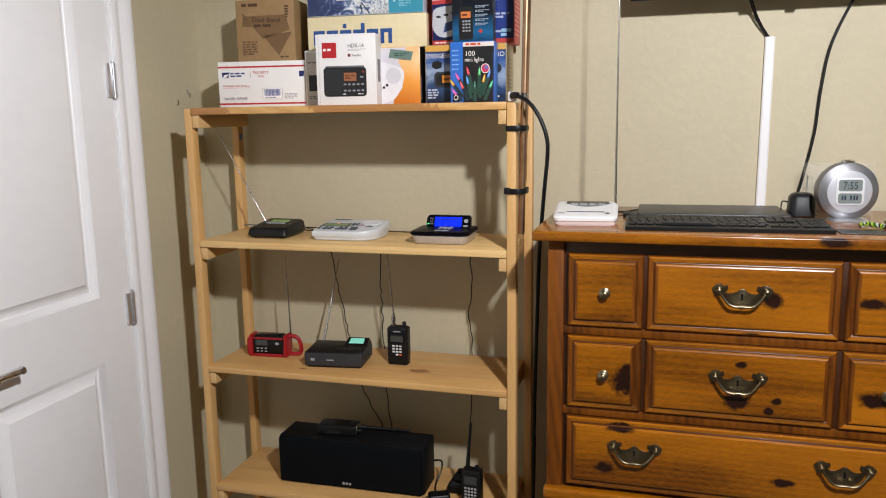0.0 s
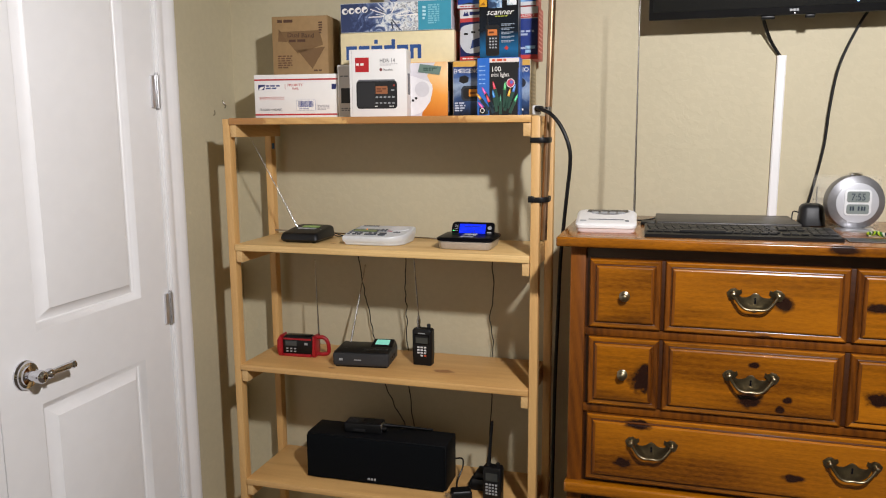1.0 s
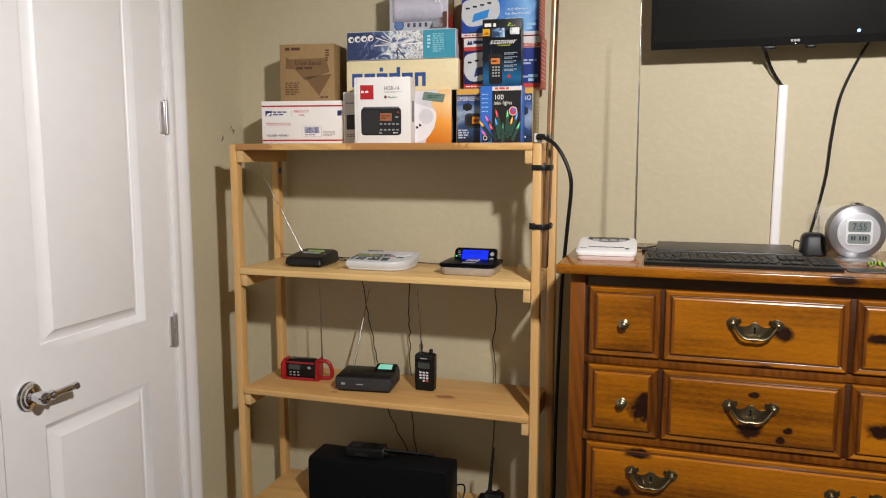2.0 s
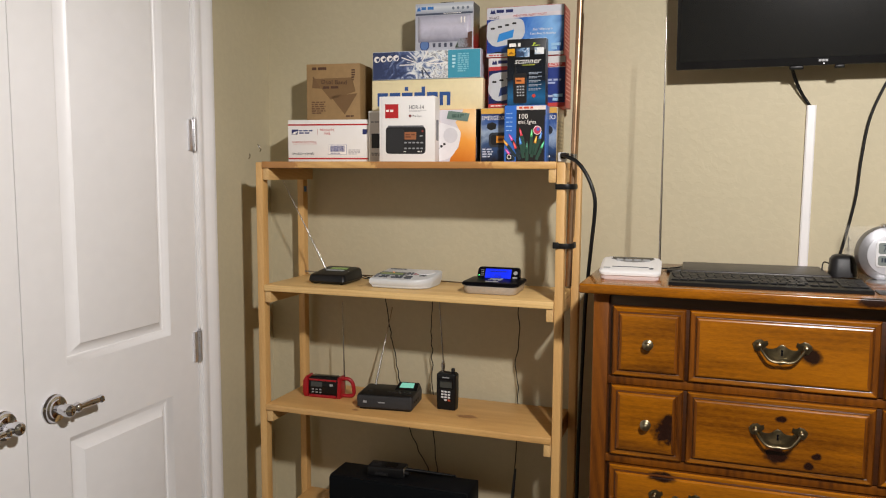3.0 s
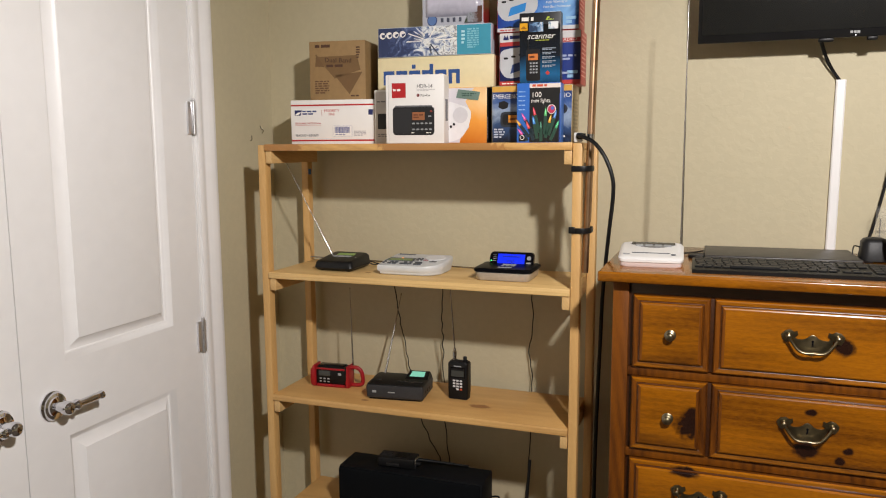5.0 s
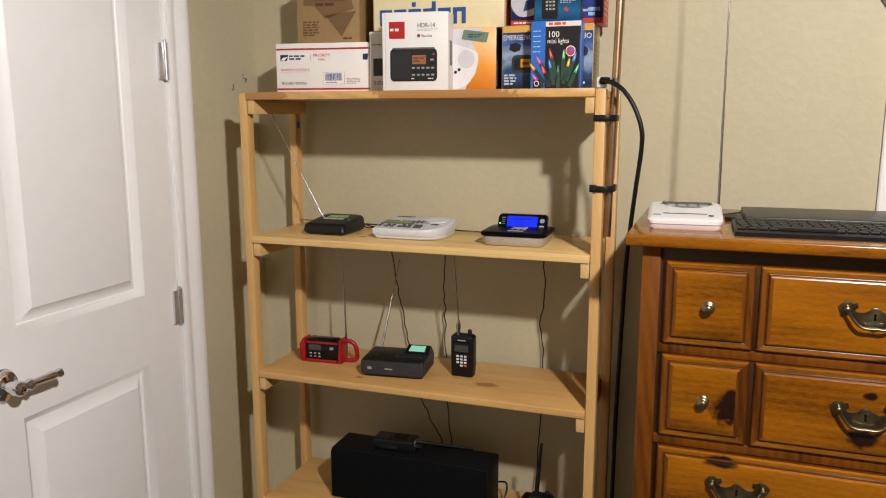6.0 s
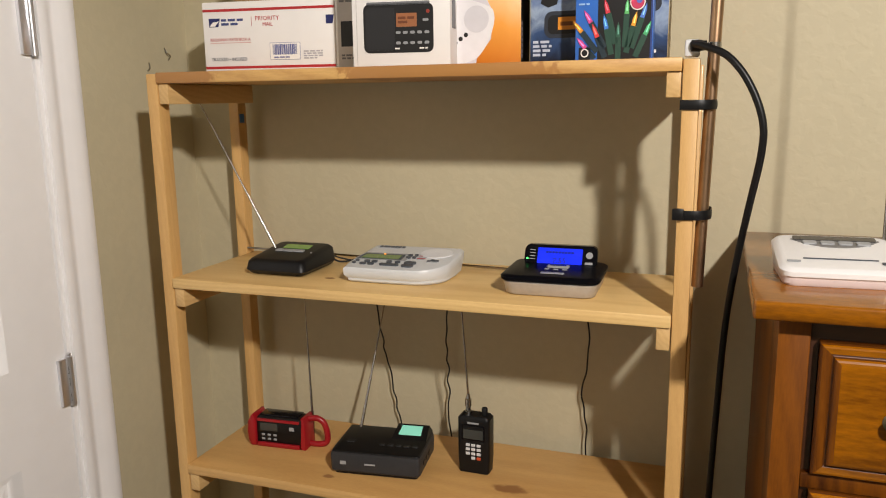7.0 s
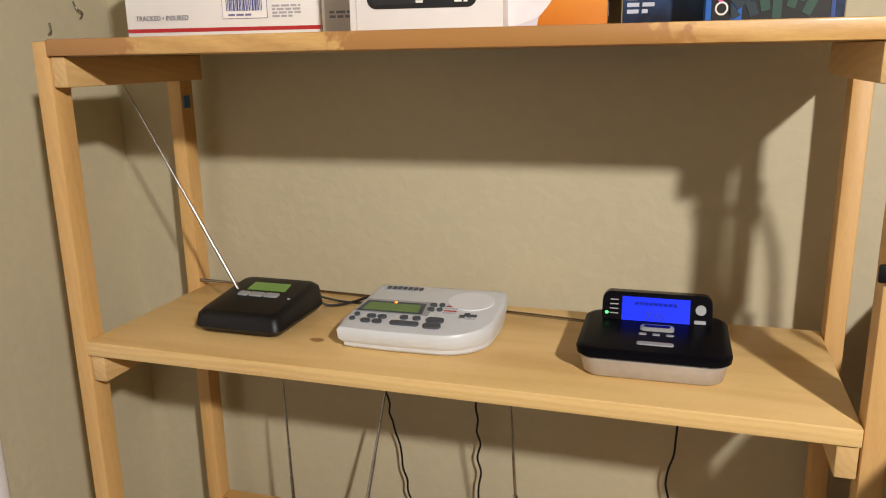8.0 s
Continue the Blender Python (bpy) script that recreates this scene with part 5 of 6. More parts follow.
tagged(part("power_lead", tube(wavy([(0.70, 0.20, S2 + 0.003), (0.712, 0.262, S2 + 0.003), (0.718, 0.284, S2 - 0.03), (0.718, 0.289, 1.180), (0.722, 0.290, 1.11), (0.713, 0.290, 1.040), (0.718, 0.290, 0.97), (0.721, 0.290, 0.904), (0.719, 0.290, 0.768), (0.712, 0.290, 0.603), (0.70, 0.285, 0.45)], 5), 0.0016, 8), M_RUBBER), "thin black lead hanging behind the shelves", "cable")

# ---- radios on the third board ----
S3 = 0.9002
rd = thing("crank_radio", "red and black emergency radio with a carry handle", "radio", (0.070, 0.113, S3), 4, GRR)
part("body", slab(rounded(0.010, 0.004, 0.118, 0.044, 0.008), (0.004, 0.008, 0.054, 0.060, 0.063), (0.003, 0.0, 0.0, 0.002, 0.006)), M_BLACK, rd)
for x0, x1 in ((0.0, 0.012), (0.108, 0.121)):
    rb = [(x0, 0.0), (x1, 0.0), (x1, 0.056), (x1 - 0.004, 0.066), (x0 + 0.004, 0.066), (x0 - (0.006 if x0 == 0 else -0.006), 0.050), (x0 - (0.005 if x0 == 0 else -0.005), 0.030), (x0 - (0.006 if x0 == 0 else -0.006), 0.012)]
    part("bumper", prism(rb, 0.0, 0.048, 0.003), M_REDPL, rd, "red rubber bumper")
part("bumper_rail", box(0.014, -0.0005, 0.0, 0.108, 0.006, 0.009, 0.002), M_REDPL, rd)
part("bumper_rail", box(0.014, 0.001, 0.053, 0.108, 0.010, 0.0585, 0.002), M_REDPL, rd)
part("solar_panel", box(0.018, 0.010, 0.0625, 0.102, 0.040, 0.0655, 0.001), M_GLOSS, rd)
part("display", box(0.022, 0.0025, 0.034, 0.060, 0.0045, 0.050), M_LCDDARK, rd, "grey display")
for r in range(2):
    for c in range(3):
        part("key", box(0.024 + c * 0.013, 0.0022, 0.014 + r * 0.009, 0.031 + c * 0.013, 0.0045, 0.018 + r * 0.009, 0.0008), M_KEYL, rd)
part("badge", box(0.086, 0.0022, 0.038, 0.096, 0.0045, 0.045), M_KEYL, rd)
part("handle", tube([(0.118, 0.026, 0.058), (0.136, 0.028, 0.060), (0.150, 0.030, 0.050), (0.156, 0.031, 0.028), (0.154, 0.031, 0.010), (0.140, 0.028, 0.005), (0.118, 0.026, 0.006)], 0.0062, 12), M_REDPL, rd)
telescopic("antenna", rd, (0.1195, 0.044, 0.020), (0.111, 0.050, 0.300), 0.0030, 0.0008, 6)

bt = thing("dab_radio", "charcoal tabletop radio with a small lit screen", "radio", (0.281, 0.054, S3), 7, GRR, size=0.945)
part("body", slab(rounded(0.0, 0.0, 0.184, 0.132, 0.008), (0.005, 0.008, 0.038, 0.044, 0.0455), (0.004, 0.001, 0.0, 0.0015, 0.005)), M_CHAR2, bt)
part("lid", slab(rounded(0.002, 0.004, 0.182, 0.131, 0.008), (0.0452, 0.0475, 0.0485), (0.0, 0.0008, 0.003)), M_BLACK, bt)
part("plinth", slab(rounded(0.006, 0.005, 0.178, 0.128, 0.008), (0.0, 0.0055), (0.001, 0.0)), M_RUBBER, bt)
sc2 = part("screen_pod", loft([[(0.106, 0.074, 0.0475), (0.180, 0.074, 0.0475), (0.180, 0.130, 0.0475), (0.106, 0.130, 0.0475)], [(0.107, 0.076, 0.0500), (0.179, 0.076, 0.0500), (0.176, 0.120, 0.063), (0.110, 0.120, 0.063)]]), M_BLACK, bt)
sl = lambda y: 0.0503 + (y - 0.076) * 0.2955
part("display", loft([[(x, y, sl(y) - 0.001) for x, y in ((0.118, 0.087), (0.165, 0.087), (0.163, 0.114), (0.120, 0.114))], [(x, y, sl(y) + 0.0008) for x, y in ((0.118, 0.087), (0.165, 0.087), (0.163, 0.114), (0.120, 0.114))]]), M_LCDT, sc2, "pale green lit screen")
for k in range(5):
    part("key", slab(rounded(0.090 + k * 0.017, 0.040, 0.102 + k * 0.017, 0.050, 0.003), (0.048, 0.0505), (0, 0.001)), M_CHAR, bt)
part("key", slab(rounded(0.020, 0.044, 0.038, 0.056, 0.004), (0.048, 0.0502), (0, 0.001)), M_CHAR, bt)
for k in range(3):
    part("side_socket", box(0.1835, 0.030 + k * 0.022, 0.020, 0.1848, 0.042 + k * 0.022, 0.028, 0.001), M_BLACK, bt)
part("maker_mark", box(0.072, -0.0006, 0.0235, 0.094, 0.0006, 0.0265), M_KEYL, bt)
part("badge", box(0.022, -0.0006, 0.022, 0.034, 0.0006, 0.029), M_KEYL, bt)
telescopic("antenna", bt, (0.026, 0.122, 0.046), (0.054, 0.222, 0.288), 0.0034, 0.0013)

hs = thing("handheld_scanner", "black handheld radio scanner with keypad, standing upright", "scanner", (0.506, 0.137, S3), -1, GRR)
part("body", loft([[(0.031 + (x - 0.031) * (0.94 if z < 0.03 else 1.0), y, z) for x, y in rounded(0.0, 0.0, 0.062, 0.034, 0.007)] for z in (0.0005, 0.004, 0.03, 0.060, 0.098, 0.106)] + [[(0.031 + (x - 0.031) * 0.86, 0.017 + (y - 0.017) * 0.8, 0.111) for x, y in rounded(0.0, 0.0, 0.062, 0.034, 0.007)]]), M_BLACK, hs)
part("display", box(0.012, -0.0008, 0.068, 0.050, 0.001, 0.086), M_LCDDARK, hs, "grey display")
part("display_bezel", stepped_panel(0.008, 0.064, 0.054, 0.096, [(0, 0), (0.001, 0.0012), (0.003, 0.0012), (0.0036, 0.0004)], 0.0005), M_GLOSS, hs)
for r in range(4):
    for c in range(3):
        if r == 3 and c == 0:
            continue
        part("key", box(0.017 + c * 0.0105, -0.0022, 0.0535 - r * 0.0085, 0.0245 + c * 0.0105, 0.001, 0.0585 - r * 0.0085, 0.0008), M_WHITEPL if not (r == 3 and c == 2) else ink(206, 84, 50), hs)
part("maker_mark", box(0.020, -0.0006, 0.0975, 0.042, 0.001, 0.1005), M_KEYL, hs)
part("volume_knob", revolve([(0.0055, 0.108), (0.0058, 0.123), (0.0045, 0.125)], 14), M_RUBBER, hs, loc=(0.048, 0.018, 0))
part("antenna_socket", revolve([(0.0065, 0.108), (0.0065, 0.116), (0.0050, 0.117), (0.0050, 0.124), (0.0062, 0.125), (0.0062, 0.138), (0.0045, 0.139), (0.003, 0.148)], 16), M_STEEL, hs, "nickel connector", (0.016, 0.018, 0))
telescopic("antenna", hs, (0.016, 0.018, 0.147), (0.015, -0.015, 0.335), 0.0021, 0.0014, 3)

# ---- fourth board ----
S4 = 0.5302
M_CLOTH = speckled("black_grille_cloth", (0.0032, 0.004, 0.005), 0.92, 0.4, 600, 0.4)
M_VINYL = speckled("black_ash_vinyl", (0.0045, 0.005, 0.006), 0.55, 0.3, 40, 0.1)
dull(M_CLOTH, 0.1)
dull(M_VINYL, 0.18)
spk = thing("centre_speaker", "long black centre loudspeaker with a cloth grille", "speaker", (0.176, 0.064, S4), 0.8)
part("cabinet", box(0.0, 0.014, 0.0, 0.452, 0.124, 0.143, 0.004), M_VINYL, spk)
part("grille", box(0.003, 0.0, 0.003, 0.449, 0.0138, 0.142, 0.006, 3), M_CLOTH, spk, "black cloth grille")
for k in range(3):
    part("maker_mark", box(0.205 + k * 0.010, -0.0012, 0.014, 0.212 + k * 0.010, 0.001, 0.021, 0.0005), M_KEYL, spk)
tagged(part("speaker_lead", tube([(0.618, 0.212, S4 + 0.05), (0.644, 0.205, S4 + 0.055), (0.652, 0.18, S4 + 0.04), (0.644, 0.15, S4 + 0.01), (0.650, 0.12, S4 + 0.003), (0.664, 0.10, S4 + 0.003)], 0.0026, 8), M_RUBBER), "black speaker lead looped beside the speaker", "cable")

hh = thing("two_way_radio", "black two-way radio lying on the loudspeaker", "radio", (0.290, 0.104, S4 + 0.1432), 4)
part("body", box(0.0, 0.0, 0.0, 0.118, 0.056, 0.032, 0.005, 3), M_BLACK, hh)
for r in range(3):
    for c in range(5):
        part("key", box(0.008 + c * 0.0072, 0.010 + r * 0.010, 0.0315, 0.0125 + c * 0.0072, 0.016 + r * 0.010, 0.0338, 0.0006), M_CHAR2 if (r + c) % 3 else M_CHAR, hh)
part("display", box(0.056, 0.010, 0.0316, 0.092, 0.044, 0.0328), M_GLOSS, hh)
part("collar", box(0.1165, 0.006, 0.004, 0.122, 0.036, 0.031, 0.002), M_CHROME, hh, "bright metal collar")
part("tuning_knob", revolve([(0.0065, 0), (0.0065, 0.016), (0.004, 0.018)], 14, "X"), M_RUBBER, hh, loc=(0.119, 0.014, 0.016))
part("antenna", tube([(0.119, 0.044, 0.016), (0.17, 0.052, 0.012), (0.27, 0.062, 0.005)], 0.005, 10, 4, (0.006, 0.003)), M_RUBBER, hh)
part("belt_clip", box(0.030, -0.004, 0.006, 0.070, 0.002, 0.016, 0.002), M_CHAR, hh)

cb = thing("charging_cradle", "black desktop charging cradle", "charger", (0.682, 0.118, S4), -3)
part("body", slab(rounded(0.0, 0.0, 0.085, 0.105, 0.010), (0.0005, 0.006, 0.026, 0.032), (0.002, 0.0, 0.005, 0.009)), M_BLACK, cb)
part("rim", slab(rounded(0.014, 0.020, 0.070, 0.080, 0.006), (0.031, 0.045, 0.046), (0.0, 0.003, 0.005)), M_BLACK, cb)
w2 = thing("two_way_radio", "black two-way radio with keypad, standing beside its cradle", "radio", (0.742, 0.066, S4), -4)
part("body", loft([[(x, y, z) for x, y in rounded(0.0, 0.0, 0.056, 0.034, 0.006)] for z in (0.0005, 0.003, 0.05, 0.096)] + [[(0.028 + (x - 0.028) * 0.92, 0.017 + (y - 0.017) * 0.85, 0.102) for x, y in rounded(0.0, 0.0, 0.056, 0.034, 0.006)]]), M_BLACK, w2)
part("display", box(0.010, -0.0010, 0.062, 0.046, 0.001, 0.086), M_LCDDARK, w2)
for r in range(4):
    for c in range(4):
        part("key", box(0.010 + c * 0.0095, -0.002, 0.048 - r * 0.0095, 0.0165 + c * 0.0095, 0.001, 0.0535 - r * 0.0095, 0.0008), M_KEYL, w2)
part("tuning_knob", revolve([(0.006, 0.100), (0.006, 0.112), (0.004, 0.114)], 14), M_RUBBER, w2, loc=(0.042, 0.017, 0))
part("antenna", tube([(0.014, 0.018, 0.098), (0.016, 0.020, 0.14), (0.022, 0.026, 0.235)], 0.005, 10, 4, (0.0068, 0.0034)), M_RUBBER, w2)
ad = thing("power_adapter", "small black plug-in power adapter", "adapter", (0.660, 0.026, S4), 24)
part("body", slab(rounded(0.0, 0.0, 0.062, 0.042, 0.006), (0.0003, 0.004, 0.024, 0.028), (0.002, 0.0, 0.001, 0.004)), M_BLACK, ad)
part("prong", box(-0.016, 0.012, 0.010, 0.002, 0.0135, 0.017), M_STEEL, ad)
part("prong", box(-0.016, 0.026, 0.010, 0.002, 0.0275, 0.017), M_STEEL, ad)

# ---- copper aerial strapped to the post, and its coax ----
ja = thing("copper_antenna", "copper pipe aerial strapped upright to the shelf post", "antenna")
part("pipe", tube([(0.9185, 0.026, 1.312), (0.941, 0.026, 2.36)], 0.0084, 16), M_COPPER, ja)
part("pipe", tube([(0.921, 0.046, 1.44), (0.934, 0.046, 2.02)], 0.0072, 16), M_COPPER, ja)
part("clamp", revolve([(0.0092, 0), (0.0092, 0.012)], 16), M_STEEL, ja, "steel clamp", (0.9257, 0.026, 1.648))


def strap(z, flap):
    bm = tube([(0.884, 0.0022, z), (0.914, 0.0018, z), (0.930, 0.016, z), (0.9325, 0.034, z), (0.930, 0.058, z), (0.916, 0.064, z)], 0.0014, 8, 5)
    for v in bm.verts:
        v.co.z = z + (v.co.z - z) * 5.2
    part("strap", bm, M_RUBBER, ja, "black hook-and-loop strap")
    if flap:
        part("strap_end", box(0.880, -0.004, z - 0.007, 0.896, 0.0015, z + 0.010, 0.002), M_RUBBER, ja)


strap(1.575, False)
strap(1.420, True)
cx = thing("coax_cable", "thick black coaxial cable curving from the aerial down behind the dresser", "cable")
part("jacket", tube([(0.898, 0.008, 1.657), (0.914, -0.010, 1.653), (0.944, -0.024, 1.638), (0.971, -0.032, 1.604), (0.990, -0.036, 1.557), (0.992, -0.030, 1.512), (0.981, 0.000, 1.43), (0.970, 0.030, 1.345), (0.961, 0.048, 1.25), (0.956, 0.058, 1.12), (0.950, 0.060, 0.90), (0.948, 0.060, 0.70), (0.945, 0.06, 0.40), (0.945, 0.06, 0.02)], 0.0050, 12, 8), M_RUBBER, cx)
part("connector", revolve([(0.0050, -0.008), (0.0078, -0.006), (0.0082, 0.004), (0.0070, 0.008), (0.0066, 0.014)], 16, "X"), M_RUBBER, cx, loc=(0.902, 0.010, 1.655))
part("socket", box(0.887, 0.010, 1.6402, 0.907, 0.030, 1.664, 0.003), M_WHITEPL, cx, "white plastic socket")

# ---- on the dresser ----
M_STRIP = speckled("grey_key_strip", (0.17, 0.165, 0.16), 0.4, 0.08, 60, 0.02)
M_STRIPD = speckled("dark_window", (0.05, 0.048, 0.045), 0.25, 0.1, 60, 0.02)
DT = DTOPZ + 0.0002
wx = thing("weather_radio", "white low desktop radio with a grey key strip and tall whip", "radio", (1.018, -0.122, DT), 3)
part("base", slab(rounded(0.004, 0.003, 0.142, 0.122, 0.014), (0.0, 0.003, 0.011), (0.002, 0.0, 0.0)), ink(214, 196, 192), wx)
part("body", slab(rounded(0.0, 0.0, 0.146, 0.126, 0.016), (0.009, 0.0122, 0.018, 0.0225, 0.024), (0.004, 0.0005, 0.0, 0.004, 0.010), 0.021), speckled("white_gloss_plastic", (0.78, 0.77, 0.76), 0.3, 0.03, 40, 0.02), wx)
crescent = [(0.024, 0.112), (0.022, 0.100)] + [(0.028 + 0.0098 * i, 0.100 - 0.026 * math.sin(math.pi * i / 10) ** 0.55) for i in range(1, 10)] + [(0.130, 0.100), (0.128, 0.112)]
on_slope("key_strip", crescent, wx, M_STRIP, 0.0243, 0.0212, 0, 0.126, 0.0008, "silver-grey key strip")
on_slope("display", rounded(0.026, 0.097, 0.126, 0.112, 0.003), wx, M_STRIPD, 0.0243, 0.0212, 0, 0.126, 0.0022, "dark display window")
for k in range(4):
    on_slope("key", rounded(0.036 + k * 0.0215, 0.083, 0.053 + k * 0.0215, 0.093, 0.003), wx, M_KEYL, 0.0243, 0.0212, 0, 0.126, 0.0028)
on_slope("maker_mark", rounded(0.010, 0.022, 0.026, 0.026, 0.001), wx, M_KEYL, 0.0243, 0.0212, 0, 0.126, 0.0003)
on_slope("badge", rounded(0.118, 0.022, 0.128, 0.028, 0.001), wx, M_KEY, 0.0243, 0.0212, 0, 0.126, 0.0003)
on_slope("groove", rounded(0.030, 0.034, 0.116, 0.0355, 0.0006), wx, M_KEY, 0.0243, 0.0212, 0, 0.126, 0.0002)
telescopic("antenna", wx, (0.140, 0.117, 0.030), (0.138, 0.135, 0.640), 0.0030, 0.0010, 6)
tagged(part("power_lead", tube([(1.10, 0.046, DT + 0.012), (1.11, 0.09, DT + 0.016), (1.15, 0.13, DT + 0.004), (1.19, 0.18, DT + 0.003), (1.22, 0.27, DT + 0.003)], 0.0022, 8), M_RUBBER), "thin black lead behind the radio", "cable")
for k in range(3):
    tagged(part("usb_plug", box(1.166, 0.062 + k * 0.017, DT, 1.206, 0.074 + k * 0.017, DT + 0.009, 0.002), M_BLACK), "black cable plug beside the laptop", "plug")

kb = thing("keyboard", "black full-size computer keyboard with a front rest", "keyboard", (1.184, -0.164, DT), 2)
part("case", loft([[(0, 0, 0.0), (0.424, 0, 0.0), (0.424, 0.138, 0.0), (0, 0.138, 0.0)], [(0.0, 0.0, 0.008), (0.424, 0.0, 0.008), (0.424, 0.138, 0.0145), (0.0, 0.138, 0.0145)], [(0.003, 0.003, 0.0092), (0.421, 0.003, 0.0092), (0.421, 0.135, 0.0158), (0.003, 0.135, 0.0158)]]), M_BLACK, kb)
KEYM = box(-0.0086, -0.0079, 0, 0.0086, 0.0079, 0.0036, 0.0016, 1)
key_mesh = finish(KEYM, "key", M_CHAR)
WIDE = finish(box(-0.050, -0.0082, 0, 0.050, 0.0082, 0.0065, 0.0016, 1), "key", M_CHAR)


def key_at(x, y, me=None):
    k = new("key", me or key_mesh)
    k.parent = kb
    k.matrix_basis = pose(x, y, 0.0089 + (y - 0.003) * 0.05, 2.9, 0, 0)


for r in range(6):
    y = 0.030 + r * 0.0182 + (0.003 if r == 5 else 0)
    for c in range(15):
        x = 0.014 + c * 0.0192 + (0.0045 * (4 - r) if 1 <= r <= 3 else 0) * 0.6
        if r == 0 and 4 <= c <= 8:
            continue
        if x < 0.296:
            key_at(x, y)
    for c in range(3):
        if r in (1, 2) and not (r == 1 and c == 1):
            continue
        key_at(0.310 + c * 0.0192, y)
    if r < 5:
        for c in range(3):
            key_at(0.373 + c * 0.0180, y)
key_at(0.130, 0.030, WIDE)

lp = thing("laptop", "closed dark grey laptop lying behind the keyboard", "laptop", (1.206, 0.000, DT), 2)
part("base", box(0.0, 0.0, 0.0, 0.340, 0.190, 0.010, 0.003), M_BLACK, lp)
part("lid", box(0.001, 0.001, 0.0102, 0.339, 0.189, 0.0185, 0.0035, 3), speckled("grey_laptop_lid", (0.040, 0.036, 0.034), 0.42, 0.12, 200, 0.05), lp, "matte grey lid")

ck = thing("desk_clock", "round brushed silver desk clock with two grey displays", "clock", (1.668, 0.066, DT), 6)
CZ, CR = 0.069, 0.0665
M_BRUSH = speckled("brushed_aluminium", (0.24, 0.24, 0.25), 0.42, 0.08, 200, 0.05, 0.7)
part("case", revolve([(CR * 0.80, 0.045), (CR * 0.94, 0.040), (CR, 0.026), (CR, 0.004), (CR * 0.97, -0.002), (CR * 0.74, -0.010), (CR * 0.70, -0.0105)], 48, "Y"), M_BRUSH, ck, loc=(0, 0, CZ))
part("face", revolve([(CR * 0.72, -0.009), (CR * 0.72, -0.0115), (CR * 0.68, -0.0125)], 48, "Y"), speckled("silver_face", (0.50, 0.51, 0.54), 0.45, 0.04, 80, 0.02, 0.3), ck, loc=(0, 0, CZ))
part("display_frame", prism(rounded(-0.030, CZ - 0.030, 0.030, CZ + 0.032, 0.009), -0.0150, -0.011, 0.001), M_WHITEPL, ck)
part("display", prism(rounded(-0.025, CZ + 0.002, 0.025, CZ + 0.028, 0.005), -0.0158, -0.0140), M_LCDGREY, ck, "grey time display")
part("display", prism(rounded(-0.025, CZ - 0.026, 0.025, CZ - 0.003, 0.005), -0.0158, -0.0140), M_LCDGREY, ck, "grey date display")
letters(ck, "7:55", -0.0165, CZ + 0.0065, 0.024, M_SEG, y=-0.0163, width=0.031, name="digits")
sg = bmesh.new()
for k, x in enumerate((-0.018, -0.012, 0.0, 0.007, 0.013)):
    box(x, -0.0163, CZ - 0.018, x + 0.004, -0.0157, CZ - 0.008, bm=sg)
part("date_segments", sg, M_SEG, ck, smooth=False)
part("button", revolve([(0.016, 0.0), (0.016, 0.004), (0.012, 0.007)], 20), M_CHROME, ck, loc=(0, 0.016, CZ + CR - 0.002))
part("foot", slab([(0.045 * math.cos(2 * math.pi * i / 28), -0.004 + 0.040 * math.sin(2 * math.pi * i / 28)) for i in range(28)], (0.0, 0.003, 0.007), (0.0, 0.0, 0.005)), M_HINGE, ck, "bright silver foot")

bk = thing("small_speaker", "small round-cornered black speaker", "speaker", (1.552, 0.114, DT), 0, size=1.16)
part("body", slab(rounded(0.0, 0.0, 0.055, 0.055, 0.016), (0.0004, 0.003, 0.040, 0.047, 0.049), (0.003, 0.0, 0.003, 0.008, 0.013)), M_CHAR, bk)
part("loop_lead", tube([(0.0, 0.02, 0.03), (-0.012, 0.01, 0.032), (-0.014, 0.0, 0.012), (-0.004, -0.012, 0.004), (0.02, -0.018, 0.003)], 0.0014, 8), M_RUBBER, bk)

tray = thing("acrylic_box", "clear acrylic box standing behind the clock", "box", (1.60, 0.19, DT), 0)
M_ACR = mat("clear_acrylic", (0.85, 0.84, 0.80), 0.08)
nodes_of(M_ACR)[2].inputs["Alpha"].default_value = 0.05
for nm, b6 in (("panel", (0, 0, 0, 0.15, 0.003, 0.12)), ("panel", (0, 0.057, 0, 0.15, 0.060, 0.12)), ("panel", (0, 0.0032, 0, 0.003, 0.0568, 0.12)), ("panel", (0.147, 0.0032, 0, 0.150, 0.0568, 0.12))):
    part(nm, box(*b6, 0.0006), M_ACR, tray)
part("lid", box(-0.004, -0.004, 0.1203, 0.154, 0.064, 0.126, 0.001), M_ACR, tray)

cord = thing("braided_cord", "coiled green, white and black braided cord", "cord", (1.672, -0.060, DT), 0)
rr = random.Random(21)
cols = [ink(44, 104, 34), ink(168, 196, 44), ink(14, 15, 14), ink(196, 200, 188)]
spine = [(0.004, 0.012), (0.022, 0.020), (0.044, 0.010), (0.068, 0.018), (0.092, 0.030), (0.112, 0.018), (0.100, -0.004), (0.076, -0.012), (0.052, -0.006), (0.058, 0.034), (0.086, 0.046), (0.118, 0.042)]


def along(u):
    """A place on the cord's line, and how high it lies over its own turns."""
    k = min(int(u), len(spine) - 2)
    f = u - k
    f = f * f * (3 - 2 * f)
    a, b = spine[k], spine[k + 1]
    return a[0] + (b[0] - a[0]) * f, a[1] + (b[1] - a[1]) * f, 0.0072 + (0.0065 if 5.5 < u < 9.5 else 0.0) + 0.002 * math.sin(u * 2.1)


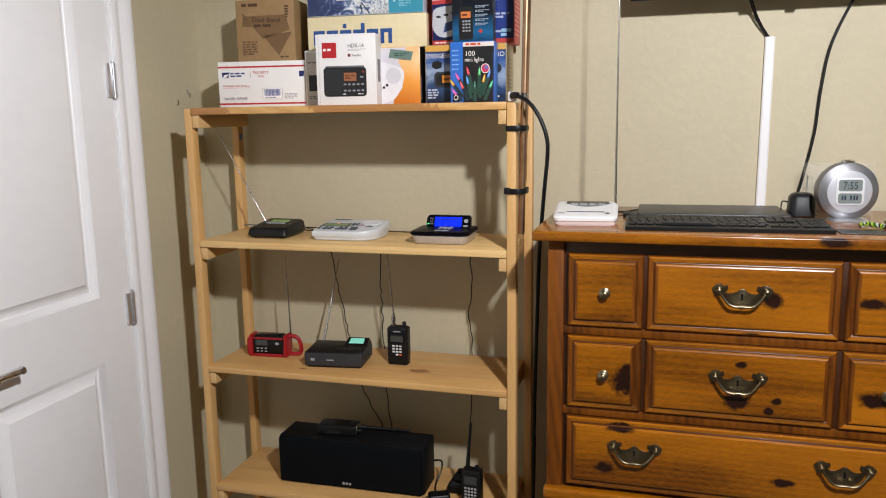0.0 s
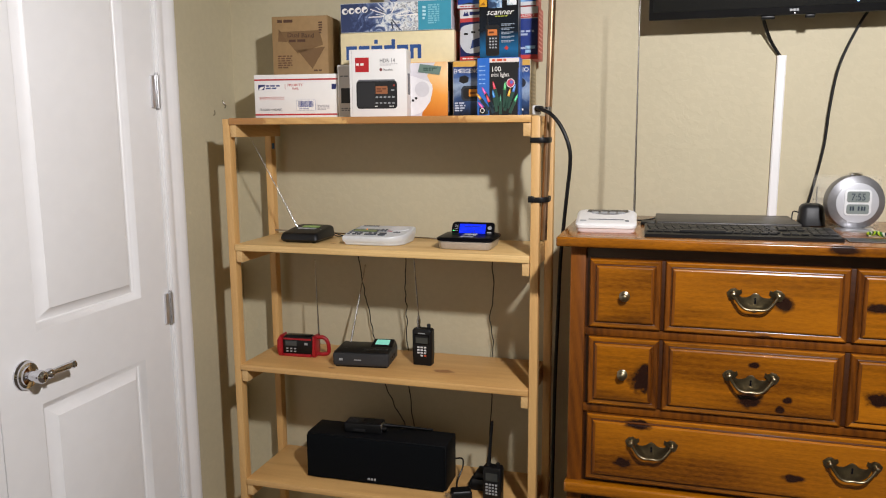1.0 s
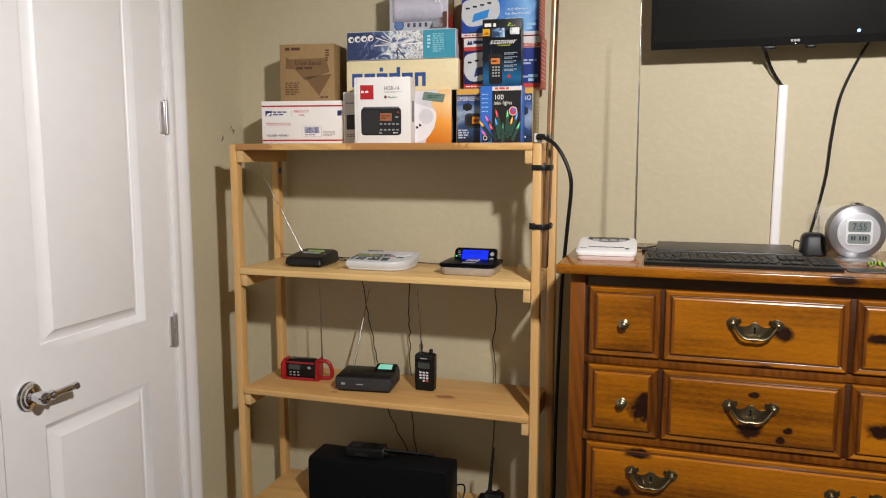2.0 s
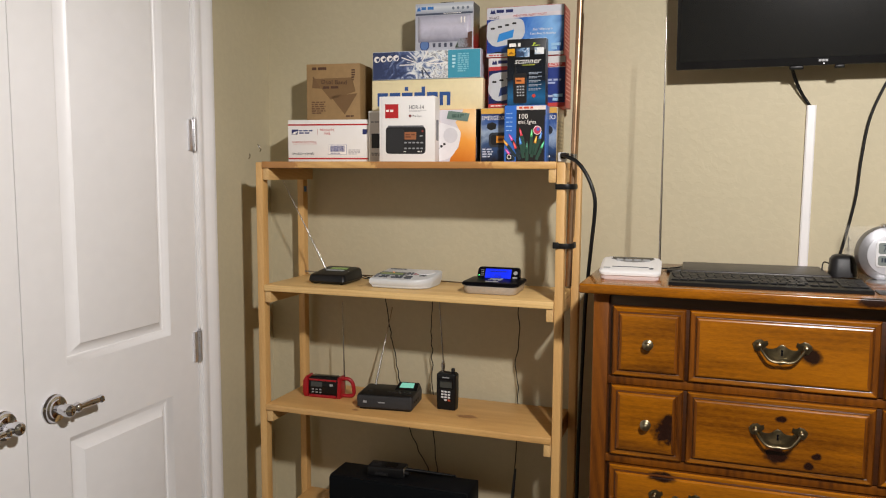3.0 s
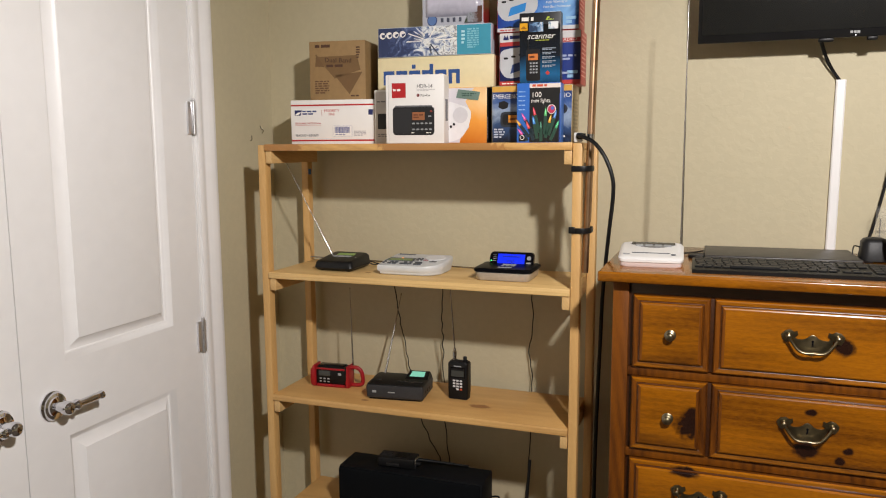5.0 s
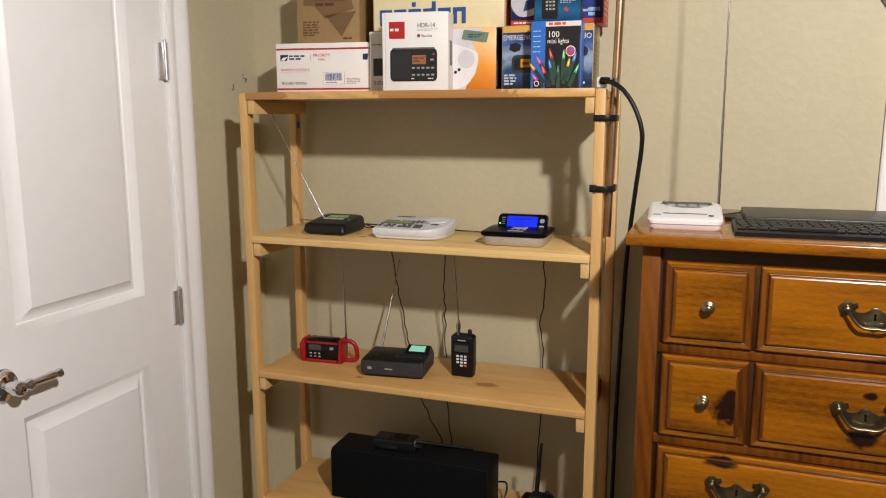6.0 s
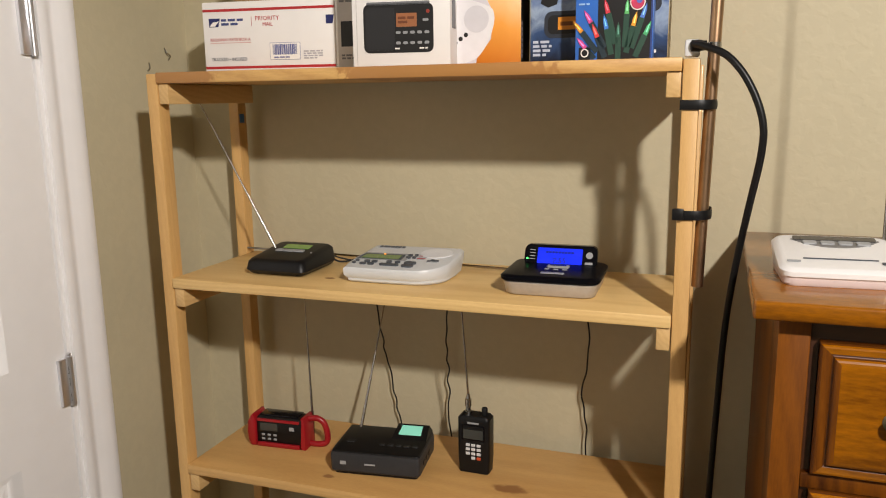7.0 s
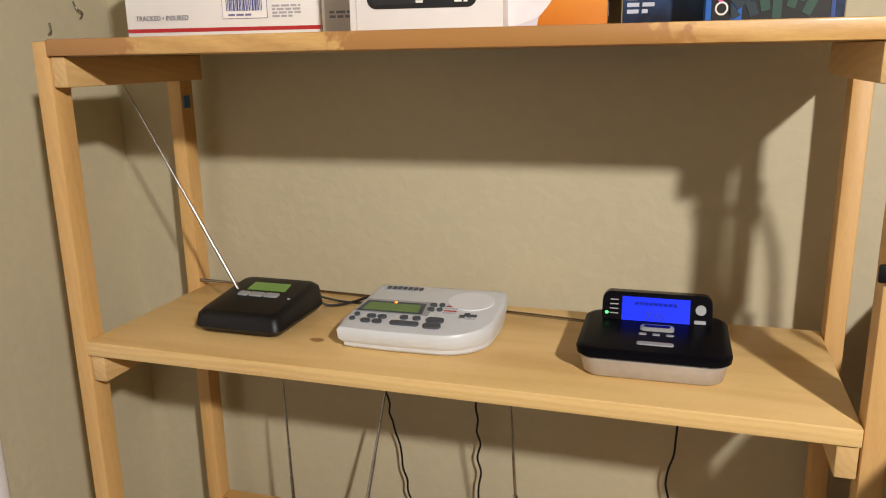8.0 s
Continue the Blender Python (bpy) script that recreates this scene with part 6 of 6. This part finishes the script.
for s in range(4):
    pts = []
    for i in range(120):
        u = i * (len(spine) - 1.001) / 119
        x, y, z = along(u)
        a = i * 0.95 + s * math.pi / 2
        pts.append((x + 0.0036 * math.cos(a), y + 0.0024 * math.cos(a + 1.2), z + 0.0036 * math.sin(a)))
    part("strand", tube(pts, 0.0026, 6, 2), cols[s], cord)
M_MATTE = mat("black_mat", (0.015, 0.015, 0.016), 0.35)
tagged(part("flat_pouch", box(1.618, -0.142, DT, 1.80, -0.082, DT + 0.0025, 0.001), M_MATTE), "thin black glossy folder beside the keyboard", "folder")

# ---- television and wall cables ----
tv = thing("television", "black flat television on the wall, switched off", "television", (1.164, 0.215, 1.888))
tv.matrix_basis = pose(1.164, 0.215, 1.888, 6, 0, 0)
part("back_case", box(0.06, 0.030, 0.05, 0.66, 0.085, 0.38, 0.02), M_BLACK, tv)
part("frame", box(0.0, 0.0, 0.0, 0.725, 0.034, 0.428, 0.003), M_BLACK, tv)
M_SCREEN = mat("dark_screen", (0.004, 0.005, 0.006), 0.16, 0, 0.2)
part("screen", box(0.010, -0.0012, 0.020, 0.715, 0.002, 0.418), M_SCREEN, tv, "dark glossy screen")
for k in range(3):
    part("maker_mark", box(0.349 + k * 0.0075, -0.0012, 0.009, 0.355 + k * 0.0075, 0.001, 0.015), M_KEYL, tv)
part("standby_light", box(0.360, -0.0012, 0.003, 0.3625, 0.001, 0.0055), mat("standby", (0.8, 0.8, 0.8), 0.4, 0, 0, (0.9, 0.9, 1.0), 1.5), tv)
# Glowing disc on the screen stands in for a blue reflection.
part("reflection_spot", revolve([(0.004, 0), (0.004, -0.002)], 12, "Y"), mat("blue_reflection_glow", (0.1, 0.2, 0.9), 0.3, 0, 0, (0.15, 0.3, 1.0), 6.0), tv, "blue reflection in the screen, built as a glowing spot", (0.505, 0.0, 0.030))
part("sensor_pod", box(0.282, 0.004, -0.009, 0.315, 0.022, 0.0, 0.002), M_BLACK, tv)
part("sensor_pod", box(0.388, 0.004, -0.009, 0.410, 0.022, 0.0, 0.002), M_BLACK, tv)
part("wall_bracket", box(0.26, 0.0848, 0.06, 0.46, 0.104, 0.20, 0.002), M_BLACK, tv)

rw = thing("cable_raceway", "white plastic cable channel on the wall", "raceway")
part("channel", loft([[(x0, y, z) for x0, y in ((xb, BACK), (xb + 0.0235, BACK), (xb + 0.0235, BACK - 0.010), (xb + 0.020, BACK - 0.013), (xb + 0.0035, BACK - 0.013), (xb, BACK - 0.010))] for z, xb in ((1.20, 1.4965), (1.794, 1.4990))]), M_TRIM, rw)
tagged(part("tv_lead", tube([(1.450, 0.245, 1.890), (1.464, 0.280, 1.860), (1.482, 0.296, 1.825), (1.507, 0.302, 1.790)], 0.0025, 8), M_RUBBER), "black lead running from the television into the channel", "cable")
tagged(part("tv_lead", tube([(1.455, 0.250, 1.890), (1.474, 0.290, 1.850), (1.492, 0.3025, 1.818), (1.511, 0.303, 1.790)], 0.0022, 8), M_RUBBER), "thin black lead running from the television into the channel", "cable")
tagged(part("hanging_cable", tube([(1.722, 0.270, 1.92), (1.693, 0.292, 1.87), (1.652, 0.297, 1.765), (1.636, 0.299, 1.655), (1.627, 0.299, 1.544), (1.601, 0.298, 1.41), (1.590, 0.285, 1.39), (1.585, 0.22, DT + 0.03), (1.580, 0.172, DT + 0.03)], 0.0036, 10), M_RUBBER), "black power cord hanging from the television to the dresser", "cable")
tagged(part("cable_staple", tube([(LEFT, 0.236, 1.700), (LEFT + 0.006, 0.236, 1.690), (LEFT + 0.006, 0.246, 1.684), (LEFT, 0.246, 1.676)], 0.0014, 6), M_STEEL), "small bent wire staple in the wall", "staple")
tagged(part("cable_staple", tube([(LEFT, 0.180, 1.652), (LEFT + 0.006, 0.180, 1.657), (LEFT + 0.004, 0.181, 1.668)], 0.0016, 6), M_STEEL), "small bent nail in the wall", "staple")
tagged(part("tape_scrap", box(-0.0020, DEPTH - 0.026, 1.545, -0.0004 + 0.0012, DEPTH - 0.012, 1.563), ink(60, 110, 160)), "small blue tape scrap on the shelf post", "tape")
